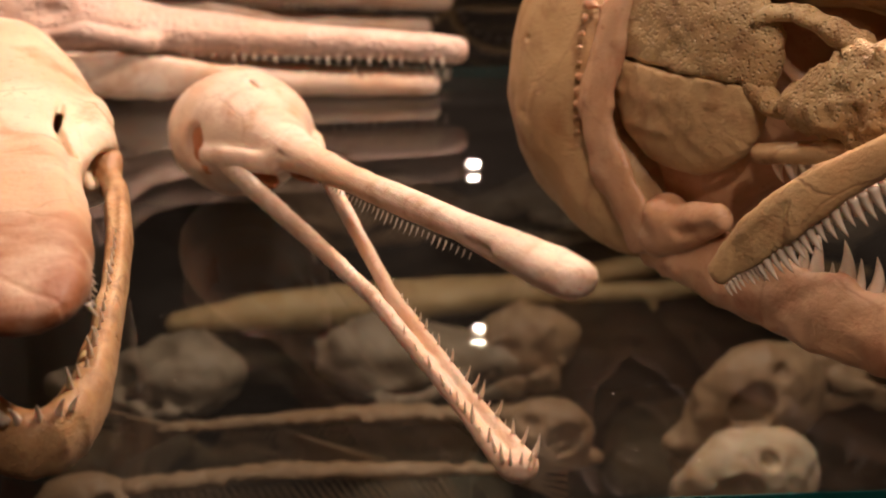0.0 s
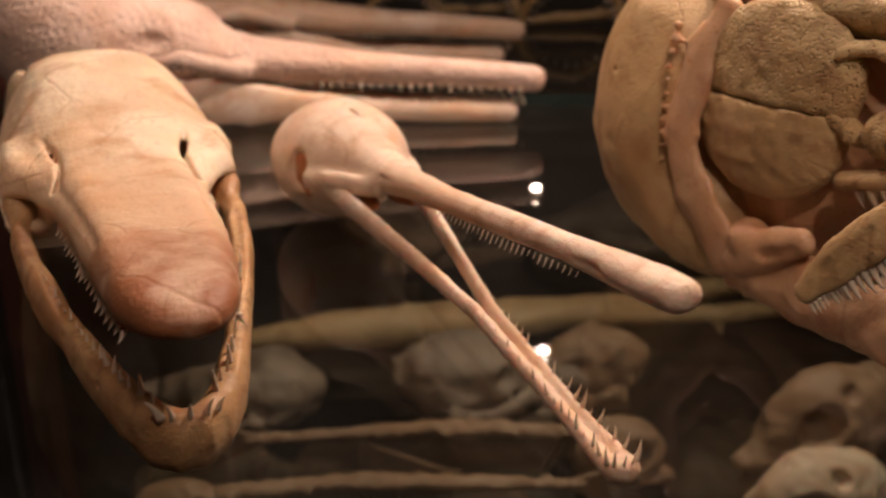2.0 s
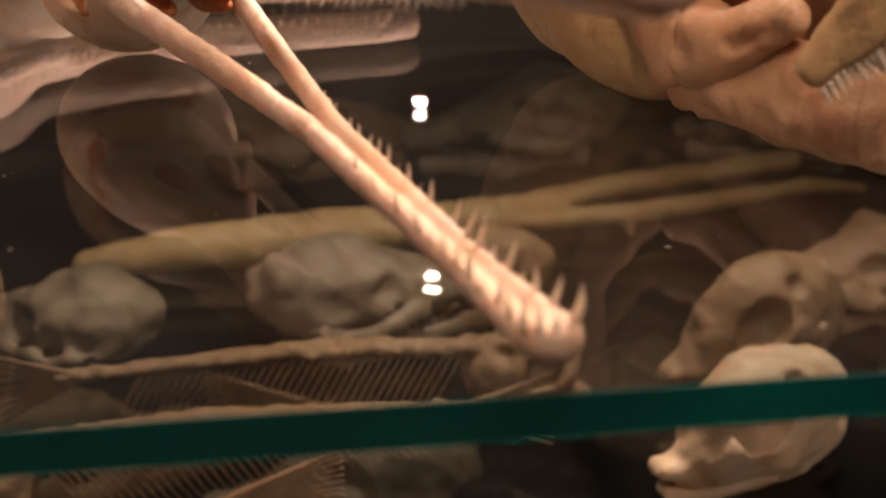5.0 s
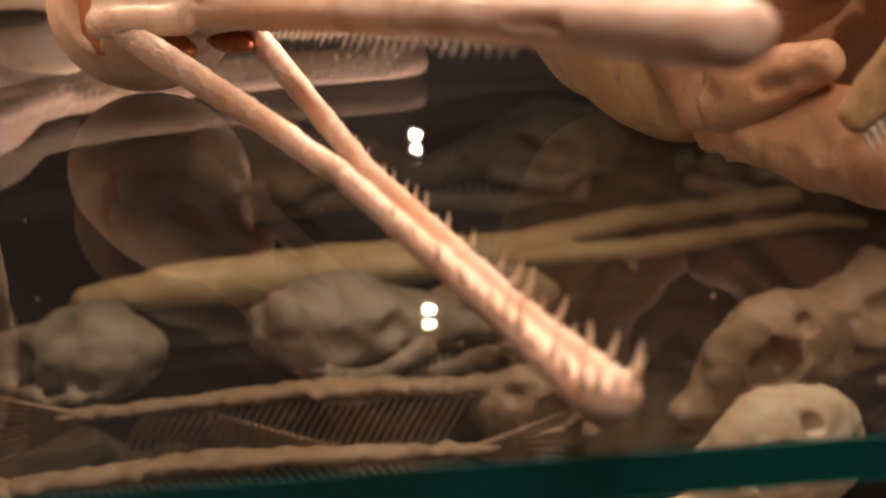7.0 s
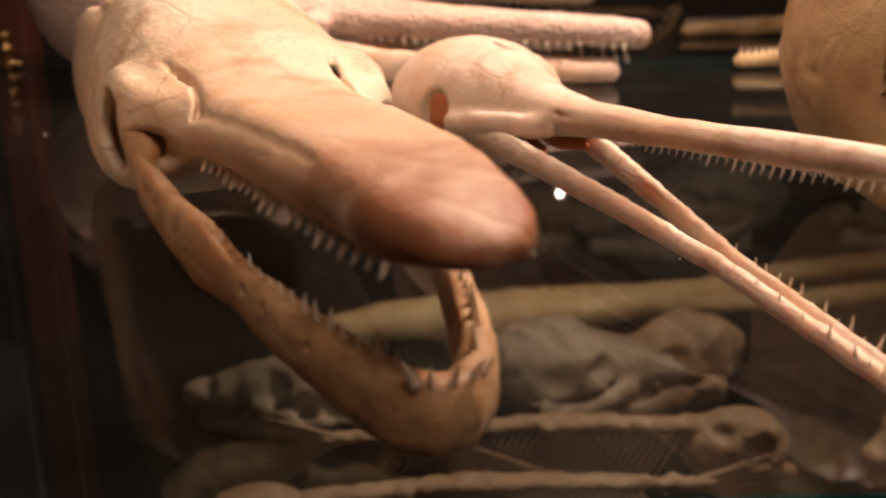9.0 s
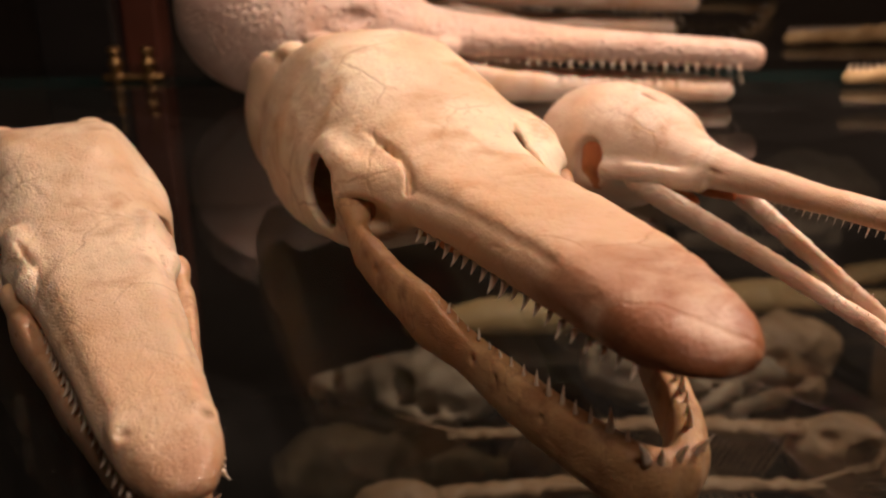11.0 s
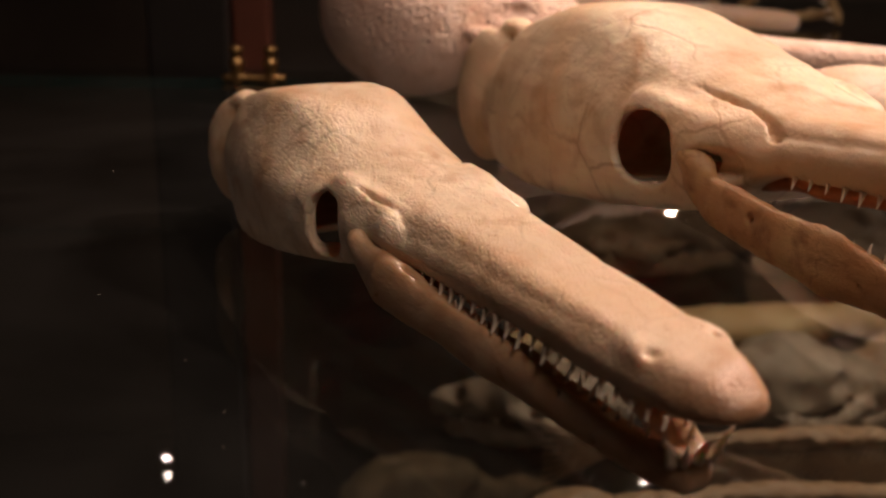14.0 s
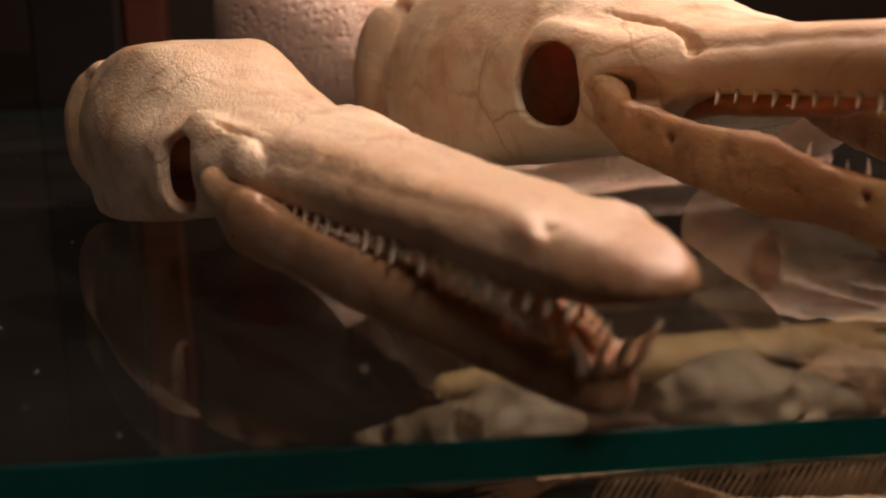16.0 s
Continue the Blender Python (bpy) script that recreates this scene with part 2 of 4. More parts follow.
class Solid:
    """A rounded solid kept as a distance field on a grid; shapes are blended in or carved out, then skinned."""

    def __init__(self, low, high, cell):
        self.cell = cell
        self.low = np.array(low, float)
        size = np.ceil((np.array(high) - self.low) / cell).astype(int) + 1
        axes = [(self.low[i] + cell * np.arange(size[i])).astype(np.float32) for i in range(3)]
        self.p = np.stack(np.meshgrid(*axes, indexing="ij"), -1)
        self.d = np.full(size, 1.0, np.float32)

    def _near(self, low, high):
        a = np.clip(np.floor((np.array(low) - self.low) / self.cell).astype(int), 0, np.array(self.d.shape) - 1)
        b = np.clip(np.ceil((np.array(high) - self.low) / self.cell).astype(int) + 1, 1, np.array(self.d.shape))
        return tuple(slice(int(i), int(max(j, i + 1))) for i, j in zip(a, b))

    def _mix(self, s, e, k, carve):
        d = self.d[s]
        if carve:
            h = np.clip(0.5 - 0.5 * (d + e) / k, 0, 1)
            self.d[s] = d * (1 - h) - e * h + k * h * (1 - h)
        else:
            h = np.clip(0.5 + 0.5 * (e - d) / k, 0, 1)
            self.d[s] = e * (1 - h) + d * h - k * h * (1 - h)

    def ball(self, c, r, turn=(0, 0, 0), k=0.004, carve=False):
        """An ellipsoid with radii r, turned by degrees about x, y and z."""
        c, r = np.array(c, np.float32), np.array(r, np.float32)
        pad = float(r.max()) + 3 * k + 3 * self.cell
        s = self._near(c - pad, c + pad)
        q = self.p[s] - c
        if any(turn):
            q = q @ np.array(Euler([radians(a) for a in turn]).to_matrix(), np.float32)
        k0 = np.linalg.norm(q / r, axis=-1)
        k1 = np.linalg.norm(q / (r * r), axis=-1) + 1e-9
        self._mix(s, k0 * (k0 - 1) / k1, k, carve)
        return self

    def tube(self, points, k=0.004, carve=False, side=(0, 1, 0), power=2.0):
        """A chain of rows x, y, z, half width, half height. Width lies along side."""
        pts = [np.array(p, np.float32) for p in points]
        low = np.min([p[:3] for p in pts], 0)
        high = np.max([p[:3] for p in pts], 0)
        pad = float(max(p[3:5].max() for p in pts)) + 3 * k + 3 * self.cell
        s = self._near(low - pad, high + pad)
        best = np.full(self.d[s].shape, 1.0, np.float32)
        for a, b in zip(pts, pts[1:]):
            d = b[:3] - a[:3]
            length = float(np.linalg.norm(d))
            d = d / length
            v = np.array(side, np.float32)
            v = v - d * float(v @ d)
            v /= np.linalg.norm(v)
            u = np.cross(d, v)
            q = self.p[s] - a[:3]
            t = np.clip(q @ d / length, 0, 1)
            r = a[3:5] + t[..., None] * (b[3:5] - a[3:5])
            along = q @ d - t * length
            least = r.min(-1)
            ring = (np.abs(q @ v / r[..., 0]) ** power + np.abs(q @ u / r[..., 1]) ** power + np.abs(along / least) ** power) ** (1 / power)
            best = np.minimum(best, (ring - 1) * least)
        self._mix(s, best, k, carve)
        return self

    def loft(self, rows, soft=((0, 0.0025), (1, 0.0025)), smooth=0.006, shell=0.0, shell_to=0.0, k=0.004):
        """A run of six-sided sections along x. Rows: x, top half width, top height, ridge half width, ridge height,
        bottom half width, bottom height. soft: x and rounding of the corners; shell leaves a wall of that thickness up to x = shell_to."""
        r = np.array(rows, np.float64)
        x = self.p[:, 0, 0, 0].astype(np.float64)
        fine = np.arange(r[0, 0], r[-1, 0] + 1e-6, 0.0005)
        n = max(1, int(smooth / 0.0005))
        bell = np.exp(-0.5 * (np.arange(-2 * n, 2 * n + 1) / (0.6 * n)) ** 2)
        bell /= bell.sum()
        col = []
        for i in range(1, 7):
            v = np.pad(np.interp(fine, r[:, 0], r[:, i]), 2 * n, mode="edge")
            col.append(np.interp(x, fine, np.convolve(v, bell, "valid")).astype(np.float32)[:, None, None])
        wt, zt, wr, zr, wb, zb = col
        y, z = np.abs(self.p[..., 1]), self.p[..., 2]

        def side(w0, z0, w1, z1):
            ny, nz = z0 - z1, w1 - w0
            size = np.sqrt(ny * ny + nz * nz) + 1e-9
            return ((y - w0) * ny + (z - z0) * nz) / size

        parts = [z - zt, side(wt, zt, wr, zr), side(wr, zr, wb, zb), zb - z,
                 np.broadcast_to((x - r[-1, 0]).astype(np.float32)[:, None, None], y.shape),
                 np.broadcast_to((r[0, 0] - x).astype(np.float32)[:, None, None], y.shape)]
        soft = np.interp(x, [v[0] for v in soft], [v[1] for v in soft]).astype(np.float32)[:, None, None]
        e = soft * np.log(sum(np.exp(np.clip(p / soft, -40, 40)) for p in parts))
        if shell:
            inner = np.where((x < shell_to)[:, None, None], -e - shell, -1.0)
            e = np.maximum(e, inner)
        self._mix(tuple(slice(0, n) for n in self.d.shape), e.astype(np.float32), k, False)
        return self

    def cut(self, point, normal):
        n = np.array(normal, np.float32)
        n /= np.linalg.norm(n)
        self.d = np.maximum(self.d, (self.p - np.array(point, np.float32)) @ n)
        return self

    def rough(self, size, depth, seed=0, octaves=2):
        """Uneven surface: smooth value noise of that grain size."""
        rng = np.random.default_rng(seed)
        for o in range(octaves):
            step = size / 2 ** o
            shape = [int(n * self.cell / step) + 3 for n in self.d.shape]
            g = rng.standard_normal(shape).astype(np.float32)
            for ax in range(3):
                x = np.arange(self.d.shape[ax]) * self.cell / step
                i = x.astype(int)
                f = (x - i).astype(np.float32)
                f = f * f * (3 - 2 * f)
                sh = [1, 1, 1]
                sh[ax] = -1
                g = np.take(g, i, ax) * (1 - f.reshape(sh)) + np.take(g, i + 1, ax) * f.reshape(sh)
            self.d += g * depth / 2 ** o
        return self

    def mesh(self, name):
        """Surface nets: one vertex a crossed cell, one quad a crossed edge."""
        d = np.pad(self.d, 1, constant_values=self.cell)
        low = self.low - self.cell
        inside = d < 0
        n = np.array(d.shape)
        acc = np.zeros((*(n - 1), 3), np.float32)
        cnt = np.zeros(n - 1, np.float32)
        corner = lambda a, c: a[c[0]:n[0] - 1 + c[0], c[1]:n[1] - 1 + c[1], c[2]:n[2] - 1 + c[2]]
        for ax in range(3):
            o = [x for x in range(3) if x != ax]
            for i in (0, 1):
                for j in (0, 1):
                    c0, c1 = [0, 0, 0], [0, 0, 0]
                    c0[o[0]] = c1[o[0]] = i
                    c0[o[1]] = c1[o[1]] = j
                    c1[ax] = 1
                    a, b = corner(d, c0), corner(d, c1)
                    x = (a < 0) != (b < 0)
                    t = np.where(x, a / np.where(x, a - b, 1), 0)
                    add = np.zeros_like(acc)
                    add[..., ax] = t
                    add[..., o[0]], add[..., o[1]] = i, j
                    acc += add * x[..., None]
                    cnt += x
        live = cnt > 0
        index = np.full(live.shape, -1, np.int64)
        index[live] = np.arange(live.sum())
        base = np.argwhere(live)
        verts = (base + acc[live] / cnt[live][:, None]) * self.cell + low
        faces = []
        for ax in range(3):
            o = [(ax + 1) % 3, (ax + 2) % 3]
            sl0, sl1 = [slice(None)] * 3, [slice(None)] * 3
            sl0[ax], sl1[ax] = slice(0, -1), slice(1, None)
            a, b = inside[tuple(sl0)], inside[tuple(sl1)]
            e = np.argwhere(a != b)
            e = e[(e[:, o[0]] > 0) & (e[:, o[1]] > 0) & (e[:, o[0]] < n[o[0]] - 1) & (e[:, o[1]] < n[o[1]] - 1)]
            flip = a[tuple(e.T)]
            q = []
            for di, dj in ((0, 0), (-1, 0), (-1, -1), (0, -1)):
                c = e.copy()
                c[:, o[0]] += di
                c[:, o[1]] += dj
                q.append(index[tuple(c.T)])
            q = np.stack(q, 1)
            q[~flip] = q[~flip][:, ::-1]
            faces.append(q)
        faces = np.concatenate(faces)
        me = bpy.data.meshes.new(name)
        me.vertices.add(len(verts))
        me.vertices.foreach_set("co", verts.astype(np.float32).ravel())
        me.loops.add(faces.size)
        me.loops.foreach_set("vertex_index", faces.astype(np.int32).ravel())
        me.polygons.add(len(faces))
        me.polygons.foreach_set("loop_start", np.arange(0, faces.size, 4, dtype=np.int32))
        me.polygons.foreach_set("use_smooth", np.ones(len(faces), bool))
        me.update(calc_edges=True)
        me.validate()
        return me


def thing(name, m, label, category, group="", kind=""):
    ob = new(name)
    ob.empty_display_size = 0.02
    ob.matrix_world = m
    return tagged(ob, label, category, group, kind)


def piece(name, me, mat, parent=None, label="", m=None):
    if not me.materials:
        me.materials.append(mat)
    ob = new(name, me)
    if parent:
        ob.parent = parent
    if m:
        ob.matrix_basis = m
    return tagged(ob, label) if label else ob


def block(name, low, high, mat, bevel=0.001):
    """A bevelled box between two corners, as mesh data."""
    bm = bmesh.new()
    bmesh.ops.create_cube(bm, size=1)
    for v in bm.verts:
        for i in range(3):
            v.co[i] = low[i] if v.co[i] < 0 else high[i]
    if bevel:
        bmesh.ops.bevel(bm, geom=bm.edges[:], offset=bevel, segments=2, affect="EDGES", profile=0.5)
    me = bpy.data.meshes.new(name)
    bm.to_mesh(me)
    bm.free()
    me.materials.append(mat)
    return me


def spike_mesh(name, length, radius, bend=0.25, sides=8, rings=6):
    """A tapered, slightly curved tooth along +z that leans to +x."""
    bm = bmesh.new()
    prev = None
    for i in range(rings + 1):
        t = i / rings
        r = radius * (1 - t) ** 0.75 + 0.00008
        cx = bend * length * t * t
        ring = [bm.verts.new((cx + r * math.cos(a), 0.8 * r * math.sin(a), length * t))
                for a in (2 * math.pi * k / sides for k in range(sides))]
        if prev:
            for k in range(sides):
                bm.faces.new((prev[k], prev[(k + 1) % sides], ring[(k + 1) % sides], ring[k]))
        else:
            bm.faces.new(ring[::-1])
        prev = ring
    bm.faces.new(prev)
    for f in bm.faces:
        f.smooth = True
    me = bpy.data.meshes.new(name)
    bm.to_mesh(me)
    bm.free()
    me.materials.append(TOOTH)
    return me


SPIKE = spike_mesh("tooth", 1.0, 0.16)
STOUT = spike_mesh("tooth", 1.0, 0.22, 0.3)


def tooth(parent, place, out, length, fat=1.0, spin=0.0, me=None):
    """A tooth at place that points along out."""
    q = Vector(out).to_track_quat("Z", "X").to_matrix().to_4x4()
    m = Matrix.Translation(place) @ q @ pose(0, 0, 0, 0, 0, spin) @ Matrix.Diagonal((length * fat, length * fat, length, 1))
    ob = new("tooth", me or SPIKE)
    ob.parent = parent
    ob.matrix_basis = m
    return ob

# ---------------------------------------------------------------- glass shelves and the case


def shelf(name, low, high, label, edge=True):
    """A glass plate with a ground green front edge."""
    (x0, y0, z0), (x1, y1, z1) = low, high
    ob = tagged(new(name, block(name, low, high, GLASS, 0.0008)), label, "glass shelf", kind="structure")
    back = piece("back_edge", block("back_edge", (x0, y1 + 0.0001, z0 + 0.0007), (x1, y1 + 0.0006, z1 - 0.0007), EDGE, 0), EDGE, ob, "dark green polished glass edge")
    back.visible_shadow = False
    if edge:
        strip = piece("front_edge", block("front_edge", (x0, y0 - 0.0006, z0 + 0.0007), (x1, y0 - 0.0001, z1 - 0.0007), EDGE, 0), EDGE, ob, "dark green polished glass edge")
        strip.visible_shadow = False
    return ob


shelf("glass_shelf", (-0.95, 0.0, -0.0098), (1.0, 0.565, 0.0), "clear glass display shelf with a green front edge")
shelf("glass_shelf", (-0.95, 0.0, -0.250), (1.0, 0.95, -0.240), "clear lower glass shelf holding small fish skeletons")
shelf("glass_shelf", (-0.95, 0.0, -0.510), (1.0, 0.95, -0.500), "clear bottom glass shelf of the display case")
shelf("glass_shelf", (-0.95, 0.60, -0.0098), (1.0, 1.2, 0.0), "clear rear glass shelf behind the narrow gap", edge=False)

for n, low, high in (("floor", (-2.2, -2.2, -0.84), (2.2, 2.6, -0.80)), ("ceiling", (-2.2, -2.2, 1.6), (2.2, 2.6, 1.64)),
                     ("wall_back", (-2.2, 2.5, -0.8), (2.2, 2.6, 1.6)), ("wall_left", (-2.3, -2.2, -0.8), (-2.2, 2.6, 1.6)),
                     ("wall_right", (2.2, -2.2, -0.8), (2.3, 2.6, 1.6)), ("wall_front", (-2.2, -2.3, -0.8), (2.2, -2.2, 1.6))):
    tagged(new(n, block(n, low, high, DARK_WALL, 0)), "dark brown painted surface of the dim exhibition room", n.split("_")[0], kind="structure")

post = thing("case_post", pose(-0.445, 0.62, 0), "black upright post of the display case", "post", kind="structure")
piece("post", block("post", (-0.030, -0.03, -0.8), (0.030, 0.05, 1.4), BLACK, 0.003), BLACK, post)
piece("wooden_strip", block("wooden_strip", (0.0305, -0.01, -0.8), (0.058, 0.03, 1.4), DARK_WOOD, 0.002), DARK_WOOD, post, "dark red wooden strip")


def bracket(x, y):
    """A small brass shelf support: two turned barrels on a stem."""
    t = thing("shelf_bracket", pose(x, y, 0), "small brass shelf bracket with two turned knobs", "bracket", "shelf brackets")
    s = Solid((-0.03, -0.012, -0.004), (0.03, 0.012, 0.03), 0.0012)
    for dx in (-0.012, 0.012):
        s.ball((dx, 0, 0.013), (0.006, 0.006, 0.005), k=0.001)
        s.tube([(dx, 0, 0.001, 0.0045, 0.0045), (dx, 0, 0.022, 0.0035, 0.0035)], k=0.001, side=(1, 0, 0))
        s.ball((dx, 0, 0.023), (0.0055, 0.0055, 0.003), k=0.001)
    s.tube([(-0.02, 0, 0.003, 0.004, 0.003), (0.02, 0, 0.003, 0.004, 0.003)], k=0.001)
    piece("brass_fitting", s.mesh("brass_fitting"), BRASS, t)


bracket(-0.392, 0.548)

# ---------------------------------------------------------------- skulls on the upper shelf


def slender_skull():
    """Egg-shaped braincase, rod-like snout raised off a long, thin forked lower jaw."""
    t = thing("slender_snouted_skull", pose(-0.083, 0.272, 0, 0, 0, -67.2), "pale pinkish skull with thin rod-like snout, jaws wide open", "skull")
    s = Solid((-0.062, -0.05, -0.004), (0.325, 0.05, 0.090), 0.0014)
    s.ball((0.003, 0, 0.031), (0.040, 0.0335, 0.0295))
    s.ball((0.022, 0, 0.038), (0.040, 0.029, 0.025), (0, -6, 0), k=0.008)
    s.tube([(0.045, 0, 0.041, 0.020, 0.018), (0.078, 0, 0.043, 0.0115, 0.0095), (0.105, 0, 0.0455, 0.0078, 0.0066), (0.15, 0, 0.0505, 0.0056, 0.0052), (0.23, 0, 0.0605, 0.0048, 0.0048),
            (0.265, 0, 0.0645, 0.0062, 0.0050), (0.290, 0, 0.0672, 0.0076, 0.0056), (0.301, 0, 0.068, 0.0070, 0.0052)], k=0.008)
    for y in (-1, 1):
        s.tube([(0.042, y * 0.027, 0.033, 0.003, 0.005), (0.066, y * 0.019, 0.037, 0.003, 0.005), (0.090, y * 0.010, 0.040, 0.0025, 0.004)], k=0.003)
        s.ball((0.031, y * 0.030, 0.034), (0.009, 0.008, 0.013), (0, 0, y * -20), 0.002, True)
        s.tube([(0.052, y * 0.022, 0.0545, 0.001, 0.0016), (0.068, y * 0.0205, 0.052, 0.001, 0.002), (0.076, y * 0.015, 0.048, 0.001, 0.002)], k=0.0012, carve=True)
        s.ball((0.070, y * 0.014, 0.0255), (0.020, 0.007, 0.006), (0, 0, y * -14), 0.004, True)
        s.tube([(0.09, y * 0.0085, 0.0455, 0.0008, 0.0008), (0.28, y * 0.0052, 0.066, 0.0008, 0.0008)], k=0.001, carve=True)
    s.ball((0.292, 0, 0.0745), (0.004, 0.003, 0.0022), (0, 0, 0), 0.0015, True)
    s.tube([(-0.03, 0, 0.0575, 0.001, 0.001), (0.05, 0, 0.062, 0.001, 0.001)], k=0.0015, carve=True)
    s.rough(0.016, 0.0002, 3, 3)
    piece("cranium", s.mesh("cranium"), BONE_PALE, t)
    c = Solid((0.005, -0.035, 0.010), (0.10, 0.035, 0.06), 0.0016)
    for y in (-1, 1):
        c.ball((0.029, y * 0.0225, 0.033), (0.010, 0.004, 0.013), (0, 0, y * -20))
        c.ball((0.070, y * 0.009, 0.030), (0.019, 0.005, 0.004))
    c.rough(0.006, 0.0006, 8)
    piece("ear_cavity", c.mesh("ear_cavity"), CAVITY, t, "orange inner bone")
    j = Solid((0.03, -0.04, -0.002), (0.315, 0.04, 0.05), 0.0011)
    for y in (-1, 1):
        j.tube([(0.060, y * 0.0195, 0.0325, 0.0032, 0.0050), (0.090, y * 0.0165, 0.0300, 0.0028, 0.0055), (0.145, y * 0.0088, 0.0238, 0.0024, 0.0045),
                (0.190, y * 0.0032, 0.0180, 0.0025, 0.0036), (0.254, y * 0.0022, 0.0095, 0.0023, 0.0030), (0.285, y * 0.0030, 0.0062, 0.0028, 0.0032)], k=0.001)
        j.ball((0.058, y * 0.0205, 0.035), (0.0045, 0.004, 0.004), (0, 0, 0), 0.003)
    j.ball((0.288, 0, 0.0062), (0.0056, 0.0058, 0.0046), (0, -20, 0), 0.002)
    j.rough(0.0035, 0.00012, 5, 2)
    jaw = piece("lower_jaw", j.mesh("lower_jaw"), BONE_PALE, t, m=pose(-0.003, 0, -0.0005, 0, 0, -0.8))
    rng = random.Random(4)
    for y in (-1, 1):
        for i in range(36):
            x = 0.108 + 0.174 * i / 35
            z = 0.0325 - (x - 0.09) * 0.128
            w = 0.0132 * max(0.0, (0.190 - x) / 0.10) + 0.0036
            size = 0.0016 + 0.0066 * (i / 35) ** 1.5
            if i > 12 and i % 2 and rng.random() < 0.7:
                size *= 0.45
            tooth(jaw, (x, y * w, z), (0.25 + rng.uniform(-0.2, 0.2), y * rng.uniform(0.2, 0.6), 1), size * rng.uniform(0.75, 1.1), 0.85)
        for i in range(34):
            x = 0.125 + 0.130 * i / 33
            z = 0.0435 + (x - 0.125) * 0.122
            tooth(t, (x, y * 0.0040, z), (0.1, y * 0.35, -1), (0.0013 + 0.0027 * math.sin(math.pi * (0.1 + 0.75 * i / 33))) * rng.uniform(0.7, 1.15), 0.75)
    for k in range(6):
        a = radians(-80 + 32 * k)
        tooth(jaw, (0.287 + 0.004 * math.cos(a), 0.005 * math.sin(a), 0.009), (0.5 * math.cos(a) + 0.1, 0.4 * math.sin(a), 1.0), 0.0078 * rng.uniform(0.6, 1), 0.85)
    return t


def blunt_skull(place, turn, k, rows, jaw, hole, lobe, teeth, fang, round_top, flange, nostril, label, tone, jaw_tone, seed):
    """Slab-sided hollow braincase with a window on each side, flat-topped ridged snout, U-shaped lower jaw.
    rows: six-sided sections in millimetres; jaw: one branch as x, y, z, half width, half height; hole: the side window's
    x, z, half length, half height; lobe: height of the cheek lobe's end; teeth: size of the middle teeth; fang: of the front ones;
    round_top: rounding of the braincase; flange: half width of its rear; nostril: raised nostrils."""
    t = thing("broad_snouted_skull", pose(*place, 0, 0, turn), label, "skull")
    u = k / 1000
    q = lambda *r: tuple(v * u for v in r)
    at = lambda x, i: float(np.interp(x, [r[0] for r in rows], [r[i] for r in rows]))
    s = Solid(q(-88, -66, -2), q(304, 66, 100), 0.00125 if k > 0.9 else 0.00105)
    s.loft([q(*r) for r in rows], soft=[q(90, round_top), q(138, 1.5), q(240, 1.3), q(285, 2.2)], shell=0.0045 * k, shell_to=0.128 * k)
    mid = at(120, 4)
    for y in (-1, 1):
        # rear flange of the braincase, thin and rounded, and the bump above it
        s.ball(q(-51, y * (flange - 15), 0.50 * at(-30, 2)), q(18, 10, 0.40 * at(-30, 2)), (0, 0, y * -28), 0.003 * k)
        s.ball(q(-46, y * (at(-30, 1) - 6), at(-30, 2) - 8), q(9, 8, 5), (0, 0, 0), 0.004 * k)
        # cheek lobe that ends at the notch above the snout's root
        s.tube([q(92, y * (at(92, 3) - 11), at(92, 4) + 4, 4, 6), q(108, y * (at(108, 3) - 10), mid + 4, 4.5, 6.5), q(120, y * (at(120, 3) - 11), lobe - 6, 4.5, 6.5), q(132, y * 28.5, lobe - 6, 4, 5)], k=0.007 * k)
        # side window right through the wall
        s.tube([q(hole[0] + 4, y * 68, hole[1], hole[2], hole[3]), q(hole[0] - 12, y * 30, hole[1], hole[2], hole[3])], k=0.0015 * k, carve=True, side=(1, 0, 0), power=2.6)
        # notch and the groove that runs on along the snout's ridge
        s.tube([q(104, y * 29, at(104, 2) - 2, 0.8, 3), q(117, y * 26, at(117, 2) - 2, 1.3, 5), q(130, y * 23.5, at(130, 2) - 1, 1.1, 4.5), q(140, y * 24.5, lobe, 1.2, 4.5), q(147, y * 27, at(147, 4) + 4, 1.2, 4)], k=0.0012 * k, carve=True)
        s.tube([q(146, y * 26, at(146, 4) + 5.5, 0.8, 1.6), q(185, y * 22.0, at(185, 4) + 5.5, 0.6, 1.0), q(240, y * 17.8, at(240, 4) + 5.2, 0.4, 0.4)], k=0.0014 * k, carve=True)
        # cheek arch over the gap in front of the jaw joint
        s.ball(q(134, y * 41, lobe - 15), q(14, 9, 6.5), (0, 0, y * -22), 0.003 * k, True)
        # seams of the side wall
        s.tube([q(-33, y * 48, 16, 0.9, 2.5), q(-36, y * 44, 0.55 * at(-30, 2), 0.9, 2.5), q(-34, y * 32, at(-34, 2) - 3, 0.9, 2.5)], k=0.002 * k, carve=True)
        s.tube([q(56, y * 53, at(56, 6) + 10, 0.7, 1.8), q(50, y * 52, at(50, 4), 0.7, 1.8), q(60, y * 43, at(60, 4) + 17, 0.7, 2)], k=0.002 * k, carve=True)
        if nostril:
            s.ball(q(262, y * (at(262, 1) + 0.5), at(262, 2) - 3), q(6, 2.2, 1.8), (0, 0, y * 12), 0.005 * k)
            s.ball(q(268, y * (at(268, 1) + 0.5), at(268, 2) - 1.2), q(2.4, 1.8, 1.6), (0, 0, y * 25), 0.002 * k, True)
